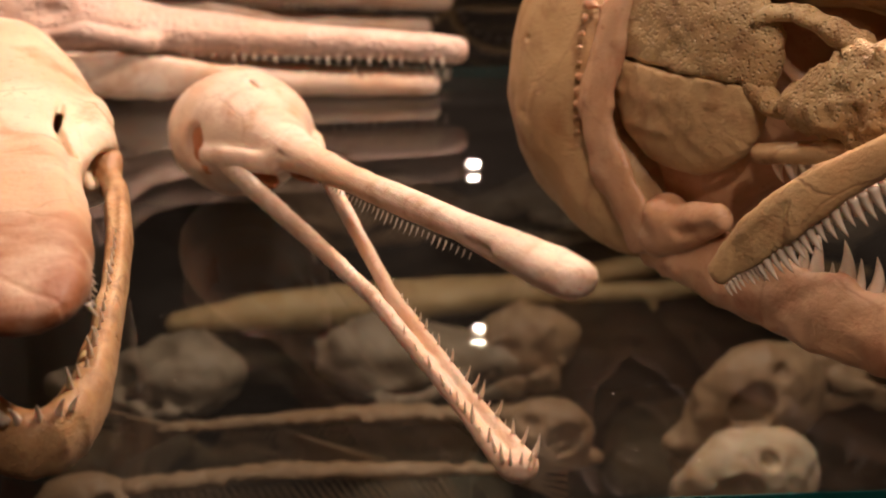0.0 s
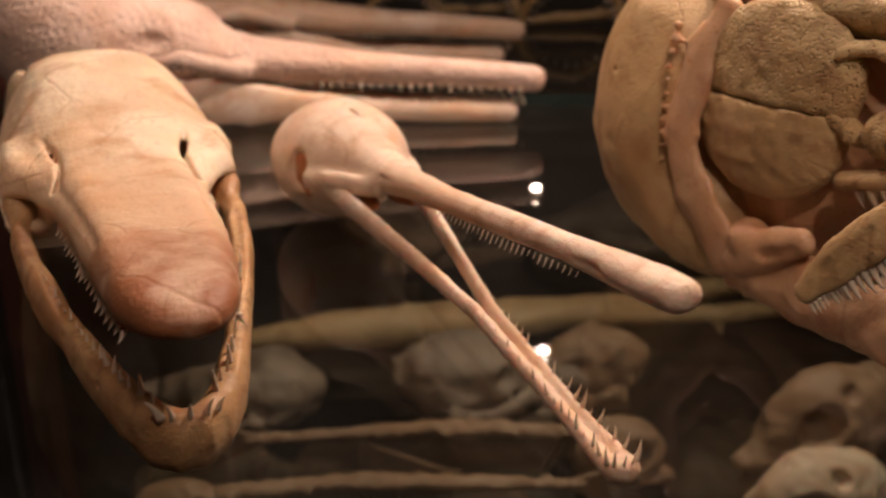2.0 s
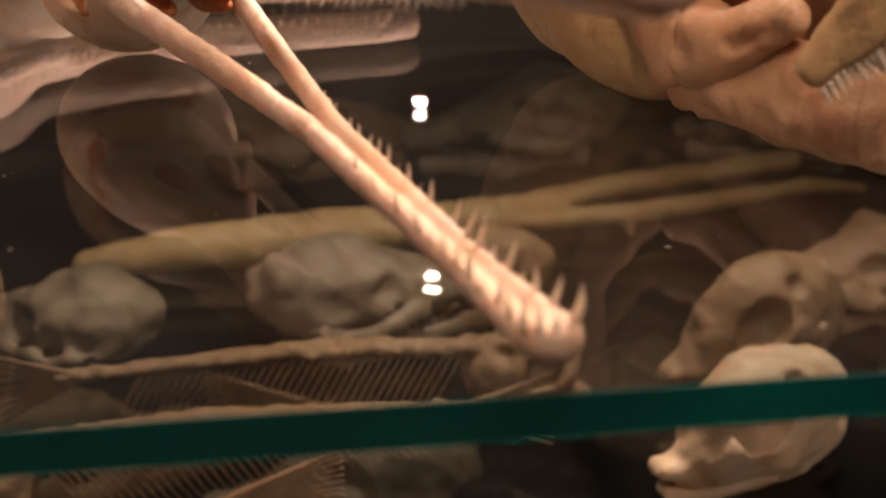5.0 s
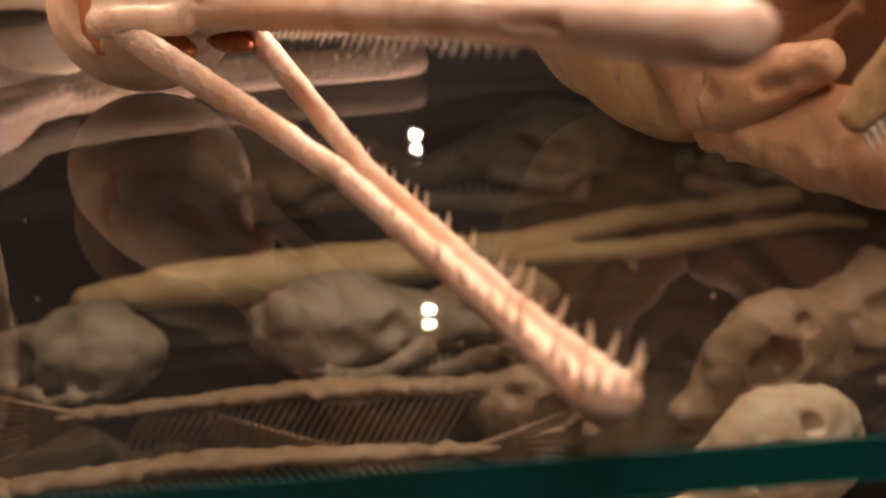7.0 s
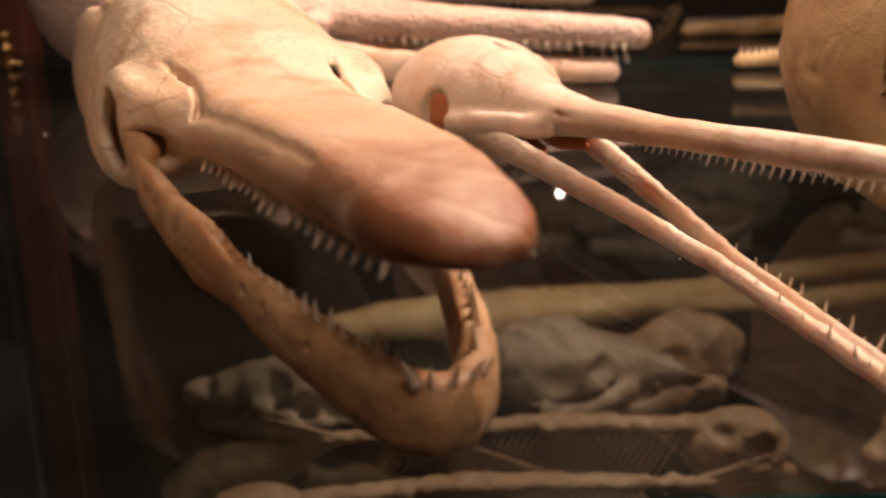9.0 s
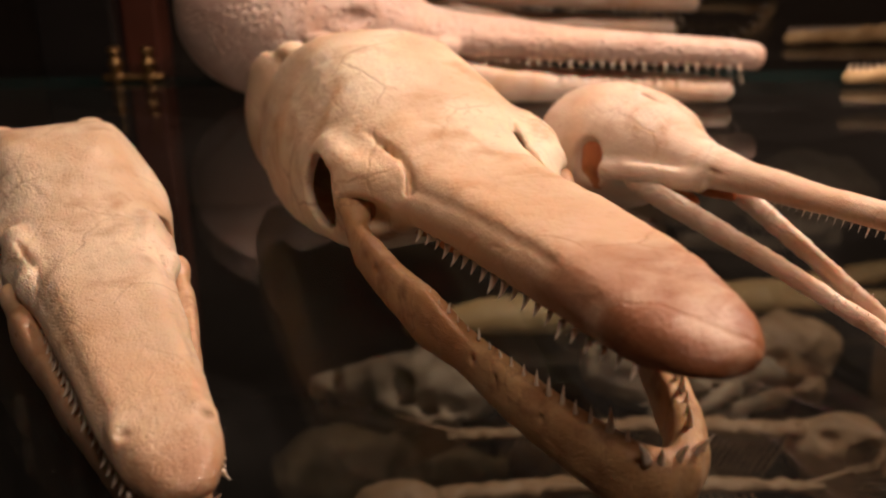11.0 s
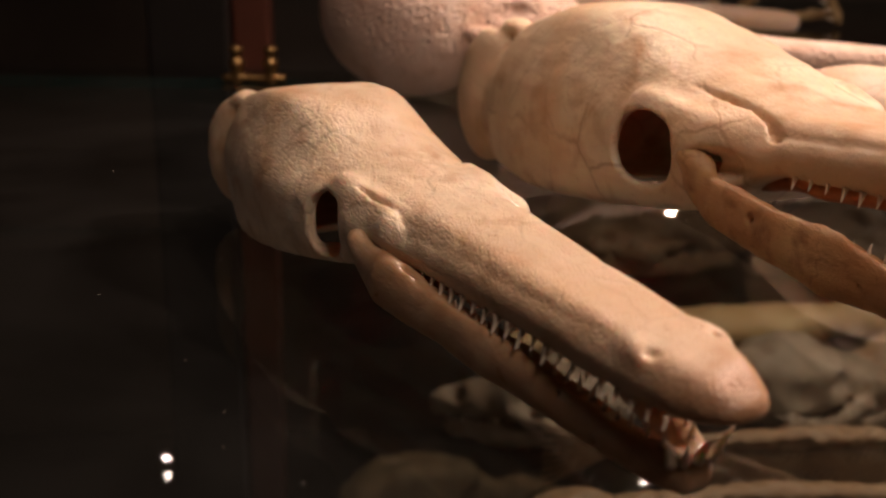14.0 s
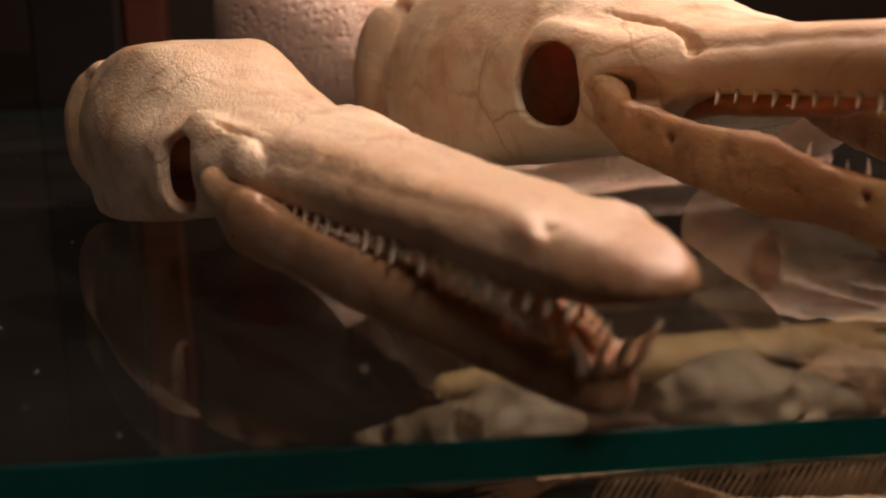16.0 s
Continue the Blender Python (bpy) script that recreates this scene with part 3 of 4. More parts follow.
    # open base of the braincase
    s.ball(q(55, 0, 8), q(46, 30, 18), (0, -8, 0), 0.004 * k, True)
    s.ball(q(-60, 0, 0.36 * at(-30, 2)), q(10, 13, 12), (0, 0, 0), 0.004 * k)
    s.ball(q(-75, 0, 0.36 * at(-30, 2)), q(8, 9, 8), (0, 0, 0), 0.003 * k, True)
    s.rough(0.030 * k, 0.00035, seed, 2)
    s.rough(0.006 * k, 0.00014, seed + 7, 2)
    piece("cranium", s.mesh("cranium"), tone, t)
    # inner bone; its orange colour stands in for light glowing through thin walls
    c = Solid(q(40, -42, 15), q(230, 42, 72), 0.0022)
    for y in (-1, 1):
        c.tube([q(96, y * 24, mid - 20, 7, 5), q(150, y * 13, at(150, 6) - 3, 8, 3.5), q(225, y * 7, at(225, 6) - 1, 5, 3)], k=0.004)
    c.rough(0.008, 0.0007, seed + 1)
    piece("inner_bone", c.mesh("inner_bone"), CAVITY, t, "orange inner bone")
    j = Solid(q(112, -62, -2), q(292, 62, 66), 0.0011)
    span = lambda x, i: float(np.interp(x, [r[0] for r in jaw], [r[i] for r in jaw]))
    rng = random.Random(seed + 3)
    for y in (-1, 1):
        j.tube([q(x, y * yy, z, w, h) for x, yy, z, w, h in jaw], k=0.002 * k, power=2.4)
        x, yy, z, w, h = jaw[0]
        j.ball(q(x - 1, y * yy, z + h - 2), q(8, 6, 5), (0, 25, y * -20), 0.004 * k)
        # tooth trough along the upper edge
        j.tube([q(150, y * span(150, 1), span(150, 2) + span(150, 4) + 0.8, 1.8, 1.8), q(205, y * span(205, 1), span(205, 2) + span(205, 4) + 0.8, 2, 2), q(255, y * span(255, 1), span(255, 2) + span(255, 4) + 0.8, 2, 2)], k=0.0015 * k, carve=True)
        for i in range(6):
            x = 160 + 17 * i + rng.uniform(-5, 5)
            r = rng.uniform(0.7, 1.3)
            j.ball(q(x, y * (span(x, 1) + 4.4), span(x, 2) + rng.uniform(-3, 5)), q(r, 3, r), (0, 0, 0), 0.001 * k, True)
    j.rough(0.024, 0.0004, seed + 5, 2)
    j.rough(0.005, 0.00010, seed + 6, 2)
    low = piece("lower_jaw", j.mesh("lower_jaw"), jaw_tone, t, "brownish U-shaped lower jaw")
    rng = random.Random(seed)
    for y in (-1, 1):
        for i in range(18):
            f = i / 17
            x = 180 + (jaw[-2][0] - 182) * f
            size = teeth * (0.45 + 0.75 * f) * rng.uniform(0.55, 1.15)
            tooth(low, q(x, y * span(x, 1), span(x, 2) + span(x, 4) - 1.0), (0.15 + rng.uniform(-0.25, 0.25), y * rng.uniform(-0.05, 0.4), 1), size * u, 1.25)
        for i in range(20):
            f = i / 19
            x = 156 + 122 * f
            size = teeth * (0.5 + 0.6 * math.sin(math.pi * min(1, 0.15 + 0.8 * f))) * rng.uniform(0.6, 1.15)
            tooth(t, q(x, y * (at(x, 5) - 0.6), at(x, 6) + 1.6), (0.12, y * 0.22, -1), (0.6 * size + 1.8) * u, 1.7)
    for i in range(5):
        a = radians(-64 + 32 * i)
        x, yy, z, w, h = jaw[-1]
        tooth(low, q(x + 3 * math.cos(a), 9 * math.sin(a), z + h - 1.5), (0.30 * math.cos(a), 0.3 * math.sin(a), 1), fang * rng.uniform(0.55, 1.0) * u, 0.85, spin=180, me=STOUT)
    return t


def beaked_skull(place, turn, scale, label, cranium, seed):
    """Large domed braincase and a long straight beak, jaws closed on small teeth."""
    t = thing("long_beaked_skull", pose(*place, 0, 0, turn), label, "skull")
    q = lambda *r: tuple(v * scale for v in r)
    s = Solid(q(-0.08, -0.075, -0.002), q(0.345, 0.075, 0.135), 0.0026)
    s.ball(q(-0.005, 0, 0.060), q(0.062, 0.060, 0.058))
    s.ball(q(0.050, 0, 0.056), q(0.050, 0.046, 0.032), k=0.012)
    s.tube([q(0.07, 0, 0.050, 0.035, 0.020), q(0.12, 0, 0.044, 0.024, 0.015), q(0.20, 0, 0.038, 0.0145, 0.0105), q(0.30, 0, 0.033, 0.0110, 0.0090), q(0.316, 0, 0.031, 0.0095, 0.0088)], k=0.008, power=2.5)
    for y in (-1, 1):
        s.tube([q(0.035, y * 0.056, 0.050, 0.005, 0.006), q(0.085, y * 0.052, 0.052, 0.006, 0.007), q(0.12, y * 0.030, 0.040, 0.005, 0.006)], k=0.006)
        s.ball(q(0.064, y * 0.060, 0.064), q(0.023, 0.022, 0.011), (0, -8, 0), 0.002, True)
        s.tube([q(0.09, y * 0.034, 0.060, 0.0015, 0.003), q(0.13, y * 0.020, 0.055, 0.0015, 0.003), q(0.19, y * 0.0125, 0.045, 0.001, 0.002)], k=0.002, carve=True)
        s.tube([q(0.12, y * 0.028, 0.040, 0.001, 0.001), q(0.31, y * 0.0105, 0.031, 0.001, 0.001)], k=0.002, carve=True)
    s.rough(0.03, 0.0004, seed, 3)
    piece("cranium", s.mesh("cranium"), cranium, t)
    j = Solid(q(0.02, -0.06, -0.002), q(0.335, 0.06, 0.045), 0.0022)
    for y in (-1, 1):
        j.tube([q(0.055, y * 0.046, 0.023, 0.004, 0.017), q(0.12, y * 0.030, 0.018, 0.004, 0.015), q(0.19, y * 0.012, 0.0105, 0.005, 0.009), q(0.30, y * 0.004, 0.0085, 0.006, 0.007)], k=0.004)
    j.rough(0.02, 0.0004, seed + 2)
    jaw = piece("lower_jaw", j.mesh("lower_jaw"), BONE_PALE, t)
    rng = random.Random(seed)
    for y in (-1, 1):
        for i in range(26):
            x = 0.135 + 0.172 * i / 25
            w = 0.019 - 0.010 * i / 25
            tooth(t, q(x, y * w, 0.032 - 0.005 * i / 25), (0.05, y * 0.2, -1), scale * 0.0058 * rng.uniform(0.6, 1.1), 1.3)
            tooth(jaw, q(x + 0.003, y * (w - 0.003), 0.0145), (0.05, y * 0.2, 1), scale * 0.0055 * rng.uniform(0.6, 1.1), 1.3)
    return t


slender_skull()
blunt_skull((-0.200, 0.260, 0), -69.4, 1.0,
            [(-62, 18, 54, 28, 40, 20, 18), (-50, 25, 68, 42, 44, 32, 12), (-30, 28, 81, 47, 50, 42, 8), (0, 28, 90, 50, 53, 46, 8), (35, 29, 93, 52, 56, 48, 12), (70, 29, 88, 53, 57, 48, 18),
             (100, 27, 79, 53, 58, 46, 25), (122, 24, 73, 48, 58, 40, 32), (135, 21.5, 70, 37, 57, 33, 42), (146, 20, 69, 31, 58, 28, 50), (180, 19, 71, 27, 62, 24, 52), (220, 17.5, 73, 24, 65, 21, 55),
             (250, 16.5, 74, 22, 66, 19, 56), (278, 14.5, 73, 19, 66, 16, 58), (290, 11, 70, 14.5, 65, 12, 60), (296, 7, 67, 10, 63, 8, 60)],
            [(124, 40.5, 45, 4, 7), (138, 41, 40, 4.5, 9.5), (168, 37.5, 36, 4.2, 9), (200, 30.5, 31, 4.2, 8.5), (230, 22.5, 25.5, 4.6, 8.5), (255, 15, 22.5, 5.2, 9.5), (268, 8, 20.5, 5.6, 10), (273, 3, 20, 5.6, 10)],
            (105, 50, 15, 13), 65, 6.0, 9, 6.5, 48, False, "cream skull with broad blunt snout and open brown lower jaw", BONE_CREAM, BONE_JAW, 11)
blunt_skull((-0.324, 0.198, 0), -64.9, 0.81,
            [(-56, 16, 50, 28, 38, 20, 12), (-46, 24, 62, 38, 40, 28, 6), (-30, 29, 71, 44, 43, 38, 4), (0, 30, 78, 48, 46, 43, 5), (25, 27, 79, 49, 48, 45, 8), (45, 22, 75.5, 49, 48, 44, 12), (65, 18, 68, 45, 48, 41, 16),
             (90, 17, 61, 40.5, 47, 37, 21), (115, 17.5, 58, 36, 46, 33, 27), (130, 18, 57, 32, 45, 30, 32), (144, 18.5, 56, 29.5, 44, 27.5, 36), (180, 17.5, 54.5, 26, 45, 24, 36), (220, 15.5, 53, 23, 44.5, 20, 35),
             (255, 13.5, 51.5, 20, 43, 17, 34), (278, 12, 50, 17.5, 42, 14.5, 33.5), (290, 9, 47, 13, 41, 10.5, 35), (297, 5, 44, 8, 40, 6, 37)],
            [(122, 33, 34, 4, 6), (138, 33, 30, 4.5, 9), (168, 27.5, 26.5, 4.5, 8.5), (200, 21.5, 22.5, 4.5, 8), (235, 13.5, 18, 4.8, 7.5), (258, 9, 14, 5, 7), (270, 4.5, 12.5, 5.5, 7), (274, 2, 12, 5.5, 6.5)],
            (100, 38, 12, 14), 53, 7.0, 13, 3.0, 43, True, "smaller tan skull with broad snout, mouth half open", BONE_TAN, BONE_TANJAW, 23)
beaked_skull((-0.275, 0.495, 0), -4.5, 1.0, "large pinkish long-beaked skull with a porous domed braincase", BONE_PORE, 31)
beaked_skull((-0.27, 0.705, 0), -3.0, 1.0, "pale long-beaked skull standing on the rear shelf", BONE_PALE, 37)

FWD = Vector((0.55, -0.835, 0))
IN = Vector((0.835, 0.55, 0))


def fish_head():
    """Big bony fish head: gill cover plates, cheek plates, eye ring, rough snout, toothed gape."""
    t = thing("large_fish_skull", pose(0.11, 0.16, 0), "large brown bony fish skull with gaping toothed mouth", "fish skull")
    o = Vector((0.11, 0.16, 0))
    P = lambda x, y, z: (x - o.x, y - o.y, z)
    turn = (0, 0, -56.6)
    box = lambda lo, hi, cell: Solid(P(*lo), P(*hi), cell)
    # gill cover
    s = box((0.03, 0.10, -0.002), (0.20, 0.30, 0.150), 0.0020)
    s.ball(P(0.088, 0.222, 0.068), (0.044, 0.042, 0.066), turn)
    s.ball(P(0.090, 0.190, 0.030), (0.040, 0.022, 0.030), (0, 20, -56.6), k=0.006)
    s.tube([(*P(0.044, 0.212, 0.058), 0.001, 0.001), (*P(0.066, 0.192, 0.050), 0.001, 0.001)], k=0.002, carve=True)
    s.ball(P(0.053, 0.207, 0.088), (0.003, 0.003, 0.002), turn, 0.001, True)
    s.rough(0.03, 0.0010, 41, 3)
    piece("gill_cover", s.mesh("gill_cover"), BONE_FISH, t)
    # inner, reddish bones
    s = box((0.06, 0.02, -0.002), (0.26, 0.28, 0.150), 0.0025)
    s.ball(P(0.140, 0.176, 0.070), (0.072, 0.030, 0.056), turn)
    s.ball(P(0.116, 0.166, 0.055), (0.046, 0.016, 0.048), turn, k=0.008)
    s.ball(P(0.150, 0.150, 0.085), (0.060, 0.028, 0.040), turn, k=0.01)
    s.ball(P(0.129, 0.110, 0.097), (0.022, 0.030, 0.019), turn, 0.004, True)
    s.ball(P(0.150, 0.095, 0.030), (0.050, 0.035, 0.026), turn, 0.008, True)
    s.rough(0.02, 0.0012, 43, 3)
    piece("inner_skull", s.mesh("inner_skull"), BONE_RED, t, "reddish inner skull bones")
    # strip in front of the gill cover
    s = box((0.05, 0.10, -0.002), (0.14, 0.22, 0.135), 0.0016)
    s.tube([(*P(0.090, 0.168, 0.121), 0.007, 0.004), (*P(0.080, 0.172, 0.100), 0.008, 0.004), (*P(0.074, 0.174, 0.070), 0.009, 0.004),
            (*P(0.080, 0.166, 0.042), 0.011, 0.004), (*P(0.094, 0.150, 0.016), 0.009, 0.004)], side=tuple(FWD), k=0.002)
    for i in range(16):
        z = 0.025 + 0.0058 * i
        x = 0.073 + 0.9 * (z - 0.072) ** 2 / 0.05 * 0.12
        s.ball(P(x - 0.0045, 0.1815, z), (0.0022, 0.0022, 0.0018), turn, 0.0015)
    s.rough(0.012, 0.0006, 45, 2)
    piece("cheek_strip", s.mesh("cheek_strip"), BONE_RED, t, "reddish curved strip of bone with a knobbly edge")
    # cheek plates
    for nm, c, r, sd in (("upper_cheek_plate", (0.105, 0.143, 0.098), (0.038, 0.009, 0.030), 47), ("lower_cheek_plate", (0.103, 0.146, 0.079), (0.037, 0.009, 0.032), 49)):
        s = box((c[0] - 0.05, c[1] - 0.05, c[2] - 0.04), (c[0] + 0.05, c[1] + 0.05, c[2] + 0.04), 0.0014)
        s.ball(P(*c), r, (0, 0, -56.6), 0.002)
        s.cut(P(c[0], c[1], 0.0868 if nm[0] == "l" else 0.0874), (0, 0, 1 if nm[0] == "l" else -1))
        s.rough(0.004, 0.00035, sd, 2)
        piece(nm, s.mesh(nm), BONE_ROUGH if nm[0] == "u" else BONE_FISH, t)
    # eye ring
    s = box((0.09, 0.05, 0.06), (0.17, 0.16, 0.14), 0.0014)
    ring = []
    for i in range(19):
        a = 2 * math.pi * i / 18
        c = Vector((0.129, 0.104, 0.097)) + FWD * (0.0245 + 0.0018 * math.sin(3 * a)) * math.cos(a) + Vector((0, 0, (0.0175 + 0.002 * math.cos(2 * a + 1)) * math.sin(a)))
        w = 0.0040 + 0.0010 * math.sin(2 * a + 0.6)
        ring.append((*P(*c), 0.0045, w))
    s.tube(ring, side=tuple(IN), k=0.002)
    s.rough(0.005, 0.0007, 51, 2)
    piece("eye_ring", s.mesh("eye_ring"), BONE_ROUGH, t)
    # rough snout plate and the roof
    s = box((0.09, -0.01, 0.05), (0.22, 0.13, 0.130), 0.0014)
    s.tube([(*P(0.128, 0.100, 0.084), 0.006, 0.007), (*P(0.141, 0.078, 0.092), 0.008, 0.018), (*P(0.158, 0.050, 0.096), 0.009, 0.020)], side=tuple(IN), k=0.003)
    s.rough(0.004, 0.0009, 53, 2)
    piece("snout_plate", s.mesh("snout_plate"), BONE_ROUGH, t, "pitted rough bone plate")
    s = box((0.06, 0.03, 0.10), (0.24, 0.26, 0.150), 0.0022)
    s.ball(P(0.142, 0.140, 0.126), (0.085, 0.030, 0.013), turn)
    s.ball(P(0.088, 0.172, 0.119), (0.008, 0.008, 0.006), turn, 0.003, True)
    s.rough(0.012, 0.0008, 55, 3)
    piece("skull_roof", s.mesh("skull_roof"), BONE_ROUGH, t)
    # jaw hinge
    s = box((0.07, 0.06, -0.002), (0.15, 0.19, 0.08), 0.0015)
    s.tube([(*P(0.098, 0.150, 0.020), 0.008, 0.010), (*P(0.107, 0.128, 0.032), 0.006, 0.009), (*P(0.112, 0.117, 0.038), 0.004, 0.006)], side=tuple(IN), k=0.006)
    s.ball(P(0.100, 0.146, 0.030), (0.008, 0.010, 0.008), turn, 0.003)
    s.tube([(*P(0.100, 0.131, 0.027), 0.001, 0.002), (*P(0.106, 0.118, 0.034), 0.001, 0.0015)], k=0.003, carve=True)
    s.rough(0.014, 0.0005, 57, 2)
    piece("jaw_hinge", s.mesh("jaw_hinge"), BONE_RED, t, "pinkish folded hinge bone")
    # upper jaw arm with a row of needle teeth
    s = box((0.07, -0.03, 0.0), (0.20, 0.11, 0.130), 0.0012)
    arm = [(0.099, 0.078, 0.033), (0.106, 0.069, 0.048), (0.119, 0.056, 0.068), (0.136, 0.040, 0.088), (0.152, 0.024, 0.102)]
    s.tube([(*P(*c), 0.003, h) for c, h in zip(arm, (0.0045, 0.0080, 0.0075, 0.0055, 0.0045))], side=tuple(IN), k=0.002)
    for i in range(6):
        dz = -0.007 + 0.003 * i
        s.tube([(*P(0.101, 0.0715, 0.036 + dz), 0.0005, 0.0005), (*P(0.112, 0.0595, 0.055 + dz), 0.0005, 0.0005)], k=0.0025, carve=True)
    s.rough(0.012, 0.0003, 59, 2)
    up = piece("upper_jaw", s.mesh("upper_jaw"), BONE_FISH, t, "ridged upper jaw arm")
    rng = random.Random(6)
    for i in range(34):
        u = i / 33 * 3.75 + 0.12
        a, b = Vector(arm[int(u)]), Vector(arm[int(u) + 1])
        c = a.lerp(b, u - int(u))
        drop = (0.006, 0.0080, 0.0075, 0.0055, 0.0045)[int(u)]
        tooth(up, P(c.x + 0.002, c.y - 0.001, c.z - drop * 0.85), (0.25, -0.1, -1), (0.0045 + 0.0055 * min(1, i / 10)) * rng.uniform(0.8, 1.1), 1.0, me=STOUT)
    # inner tooth band under the snout
    s = box((0.10, 0.02, 0.05), (0.22, 0.14, 0.10), 0.0016)
    s.tube([(*P(0.122, 0.112, 0.064), 0.004, 0.004), (*P(0.150, 0.068, 0.078), 0.004, 0.005), (*P(0.165, 0.045, 0.080), 0.004, 0.005)], side=tuple(IN), k=0.002)
    band = piece("tooth_band", s.mesh("tooth_band"), BONE_FISH, t)
    for i in range(14):
        c = Vector((0.126, 0.106, 0.063)).lerp(Vector((0.165, 0.045, 0.077)), i / 13)
        tooth(band, P(*c), (0.05, 0, -1), 0.010 * rng.uniform(0.8, 1.1), 1.2, me=STOUT)
    # lower jaw
    s = box((0.07, -0.02, -0.002), (0.27, 0.20, 0.06), 0.0017)
    s.tube([(*P(0.099, 0.158, 0.016), 0.006, 0.014), (*P(0.118, 0.118, 0.016), 0.007, 0.0155), (*P(0.142, 0.076, 0.015), 0.007, 0.0145), (*P(0.168, 0.040, 0.015), 0.008, 0.014),
            (*P(0.195, 0.022, 0.016), 0.009, 0.013)], side=tuple(IN), k=0.003)
    s.tube([(*P(0.195, 0.022, 0.016), 0.009, 0.013), (*P(0.222, 0.055, 0.016), 0.008, 0.013), (*P(0.215, 0.15, 0.02), 0.006, 0.015)], side=tuple(FWD), k=0.003)
    s.rough(0.012, 0.0008, 61, 3)
    low = piece("lower_jaw", s.mesh("lower_jaw"), BONE_RED, t, "heavy reddish lower jaw")
    for i in range(15):
        c = Vector((0.134, 0.092, 0.027)).lerp(Vector((0.180, 0.030, 0.027)), i / 14)
        size = 0.006 + 0.010 * abs(math.sin(1.3 * i + 0.6))
        tooth(low, P(*c), (0.15 + rng.uniform(-0.2, 0.2), -0.1, 1), size, 1.1, me=STOUT)
    return t


fish_head()


def toothed_jaw(place, turn, length, label, seed):
    """A thin jaw branch with a close row of pegs, lying on the glass."""
    t = thing("small_toothed_jaw", pose(*place, 0, 0, turn), label, "jaw bone", "loose small jaws")
    s = Solid((-0.005, -0.02, -0.001), (length + 0.01, 0.02, 0.03), 0.0016)
    s.tube([(0.003, 0, 0.006, 0.004, 0.0045), (length * 0.5, 0.004, 0.007, 0.004, 0.006), (length, -0.002, 0.009, 0.004, 0.008)], k=0.002)
    s.rough(0.008, 0.0005, seed)
    jaw = piece("jaw_branch", s.mesh("jaw_branch"), BONE_YELLOW, t)
    for i in range(int(length / 0.005)):
        tooth(jaw, (0.005 + 0.005 * i, 0.003, 0.010), (0, 0.1, 1), 0.006, 1.4, me=STOUT)
    return t


toothed_jaw((0.119, 0.655, 0), 2, 0.10, "yellowed small jaw with a row of peg teeth", 71)
toothed_jaw((0.118, 0.512, 0), 3, 0.08, "yellowed short jaw lying behind the fish skull", 72)


def arched_jaws(place, turn, k, label, seed):
    """A bent jaw hoop with pegs, standing on its ends."""
    t = thing("arched_jaw", pose(*place, 0, 0, turn), label, "jaw bone", "jaws on the rear shelf")
    q = lambda *r: tuple(v * k for v in r)
    s = Solid(q(-0.08, -0.03, -0.001), q(0.08, 0.03, 0.075), 0.0028)
    hoop = []
    for i in range(13):
        a = math.pi * i / 12
        hoop.append(q(0.065 * math.cos(a), 0.012 * math.sin(2 * a), 0.006 + 0.052 * math.sin(a), 0.008, 0.006))
    s.tube(hoop, side=(0, 1, 0), k=0.003)
    s.tube([q(-0.06, 0.01, 0.008, 0.007, 0.006), q(0.055, 0.012, 0.014, 0.006, 0.005)], k=0.003)
    s.rough(0.015, 0.0015, seed, 3)
    jaw = piece("jaw_hoop", s.mesh("jaw_hoop"), BONE_YELLOW, t)
    for i in range(12):
        a = math.pi * (i + 0.5) / 12
        tooth(jaw, q(0.058 * math.cos(a), 0, 0.004 + 0.046 * math.sin(a)), (-math.cos(a), 0, -math.sin(a)), k * 0.010, 1.2, me=STOUT)
    return t


arched_jaws((0.125, 0.90, 0), 8, 0.9, "yellow-brown toothed jaw hoop on the rear shelf", 91)
arched_jaws((0.02, 0.98, 0), -12, 0.8, "reddish brown jaw hoop standing on the rear shelf", 92)
arched_jaws((-0.06, 0.92, 0), 15, 0.7, "small brown jaw hoop standing on the rear shelf", 93)


def dust():
    """Loose flecks of dust and bone crumbs lying on the shelf."""
    rng = random.Random(77)
    verts, faces = [], []
    for i in range(260):
        x, y, r = rng.uniform(-0.45, 0.3), rng.uniform(0.005, 0.5), rng.uniform(0.00012, 0.0004)
        n = len(verts)
        for k in range(4):
            a = rng.uniform(0, 6.28)
            verts.append((x + r * math.cos(a + 1.57 * k), y + r * math.sin(a + 1.57 * k), 0.0 if k < 3 else r))
        faces += [(n, n + 1, n + 2), (n, n + 1, n + 3), (n + 1, n + 2, n + 3), (n + 2, n, n + 3)]
    me = bpy.data.meshes.new("dust_flecks")
    me.from_pydata(verts, [], faces)
    me.materials.append(TOOTH)
    tagged(new("dust_flecks", me), "pale dust flecks scattered on the glass shelf", "dust", kind="stuff")


dust()

# ---------------------------------------------------------------- lower shelf
LOW = -0.240


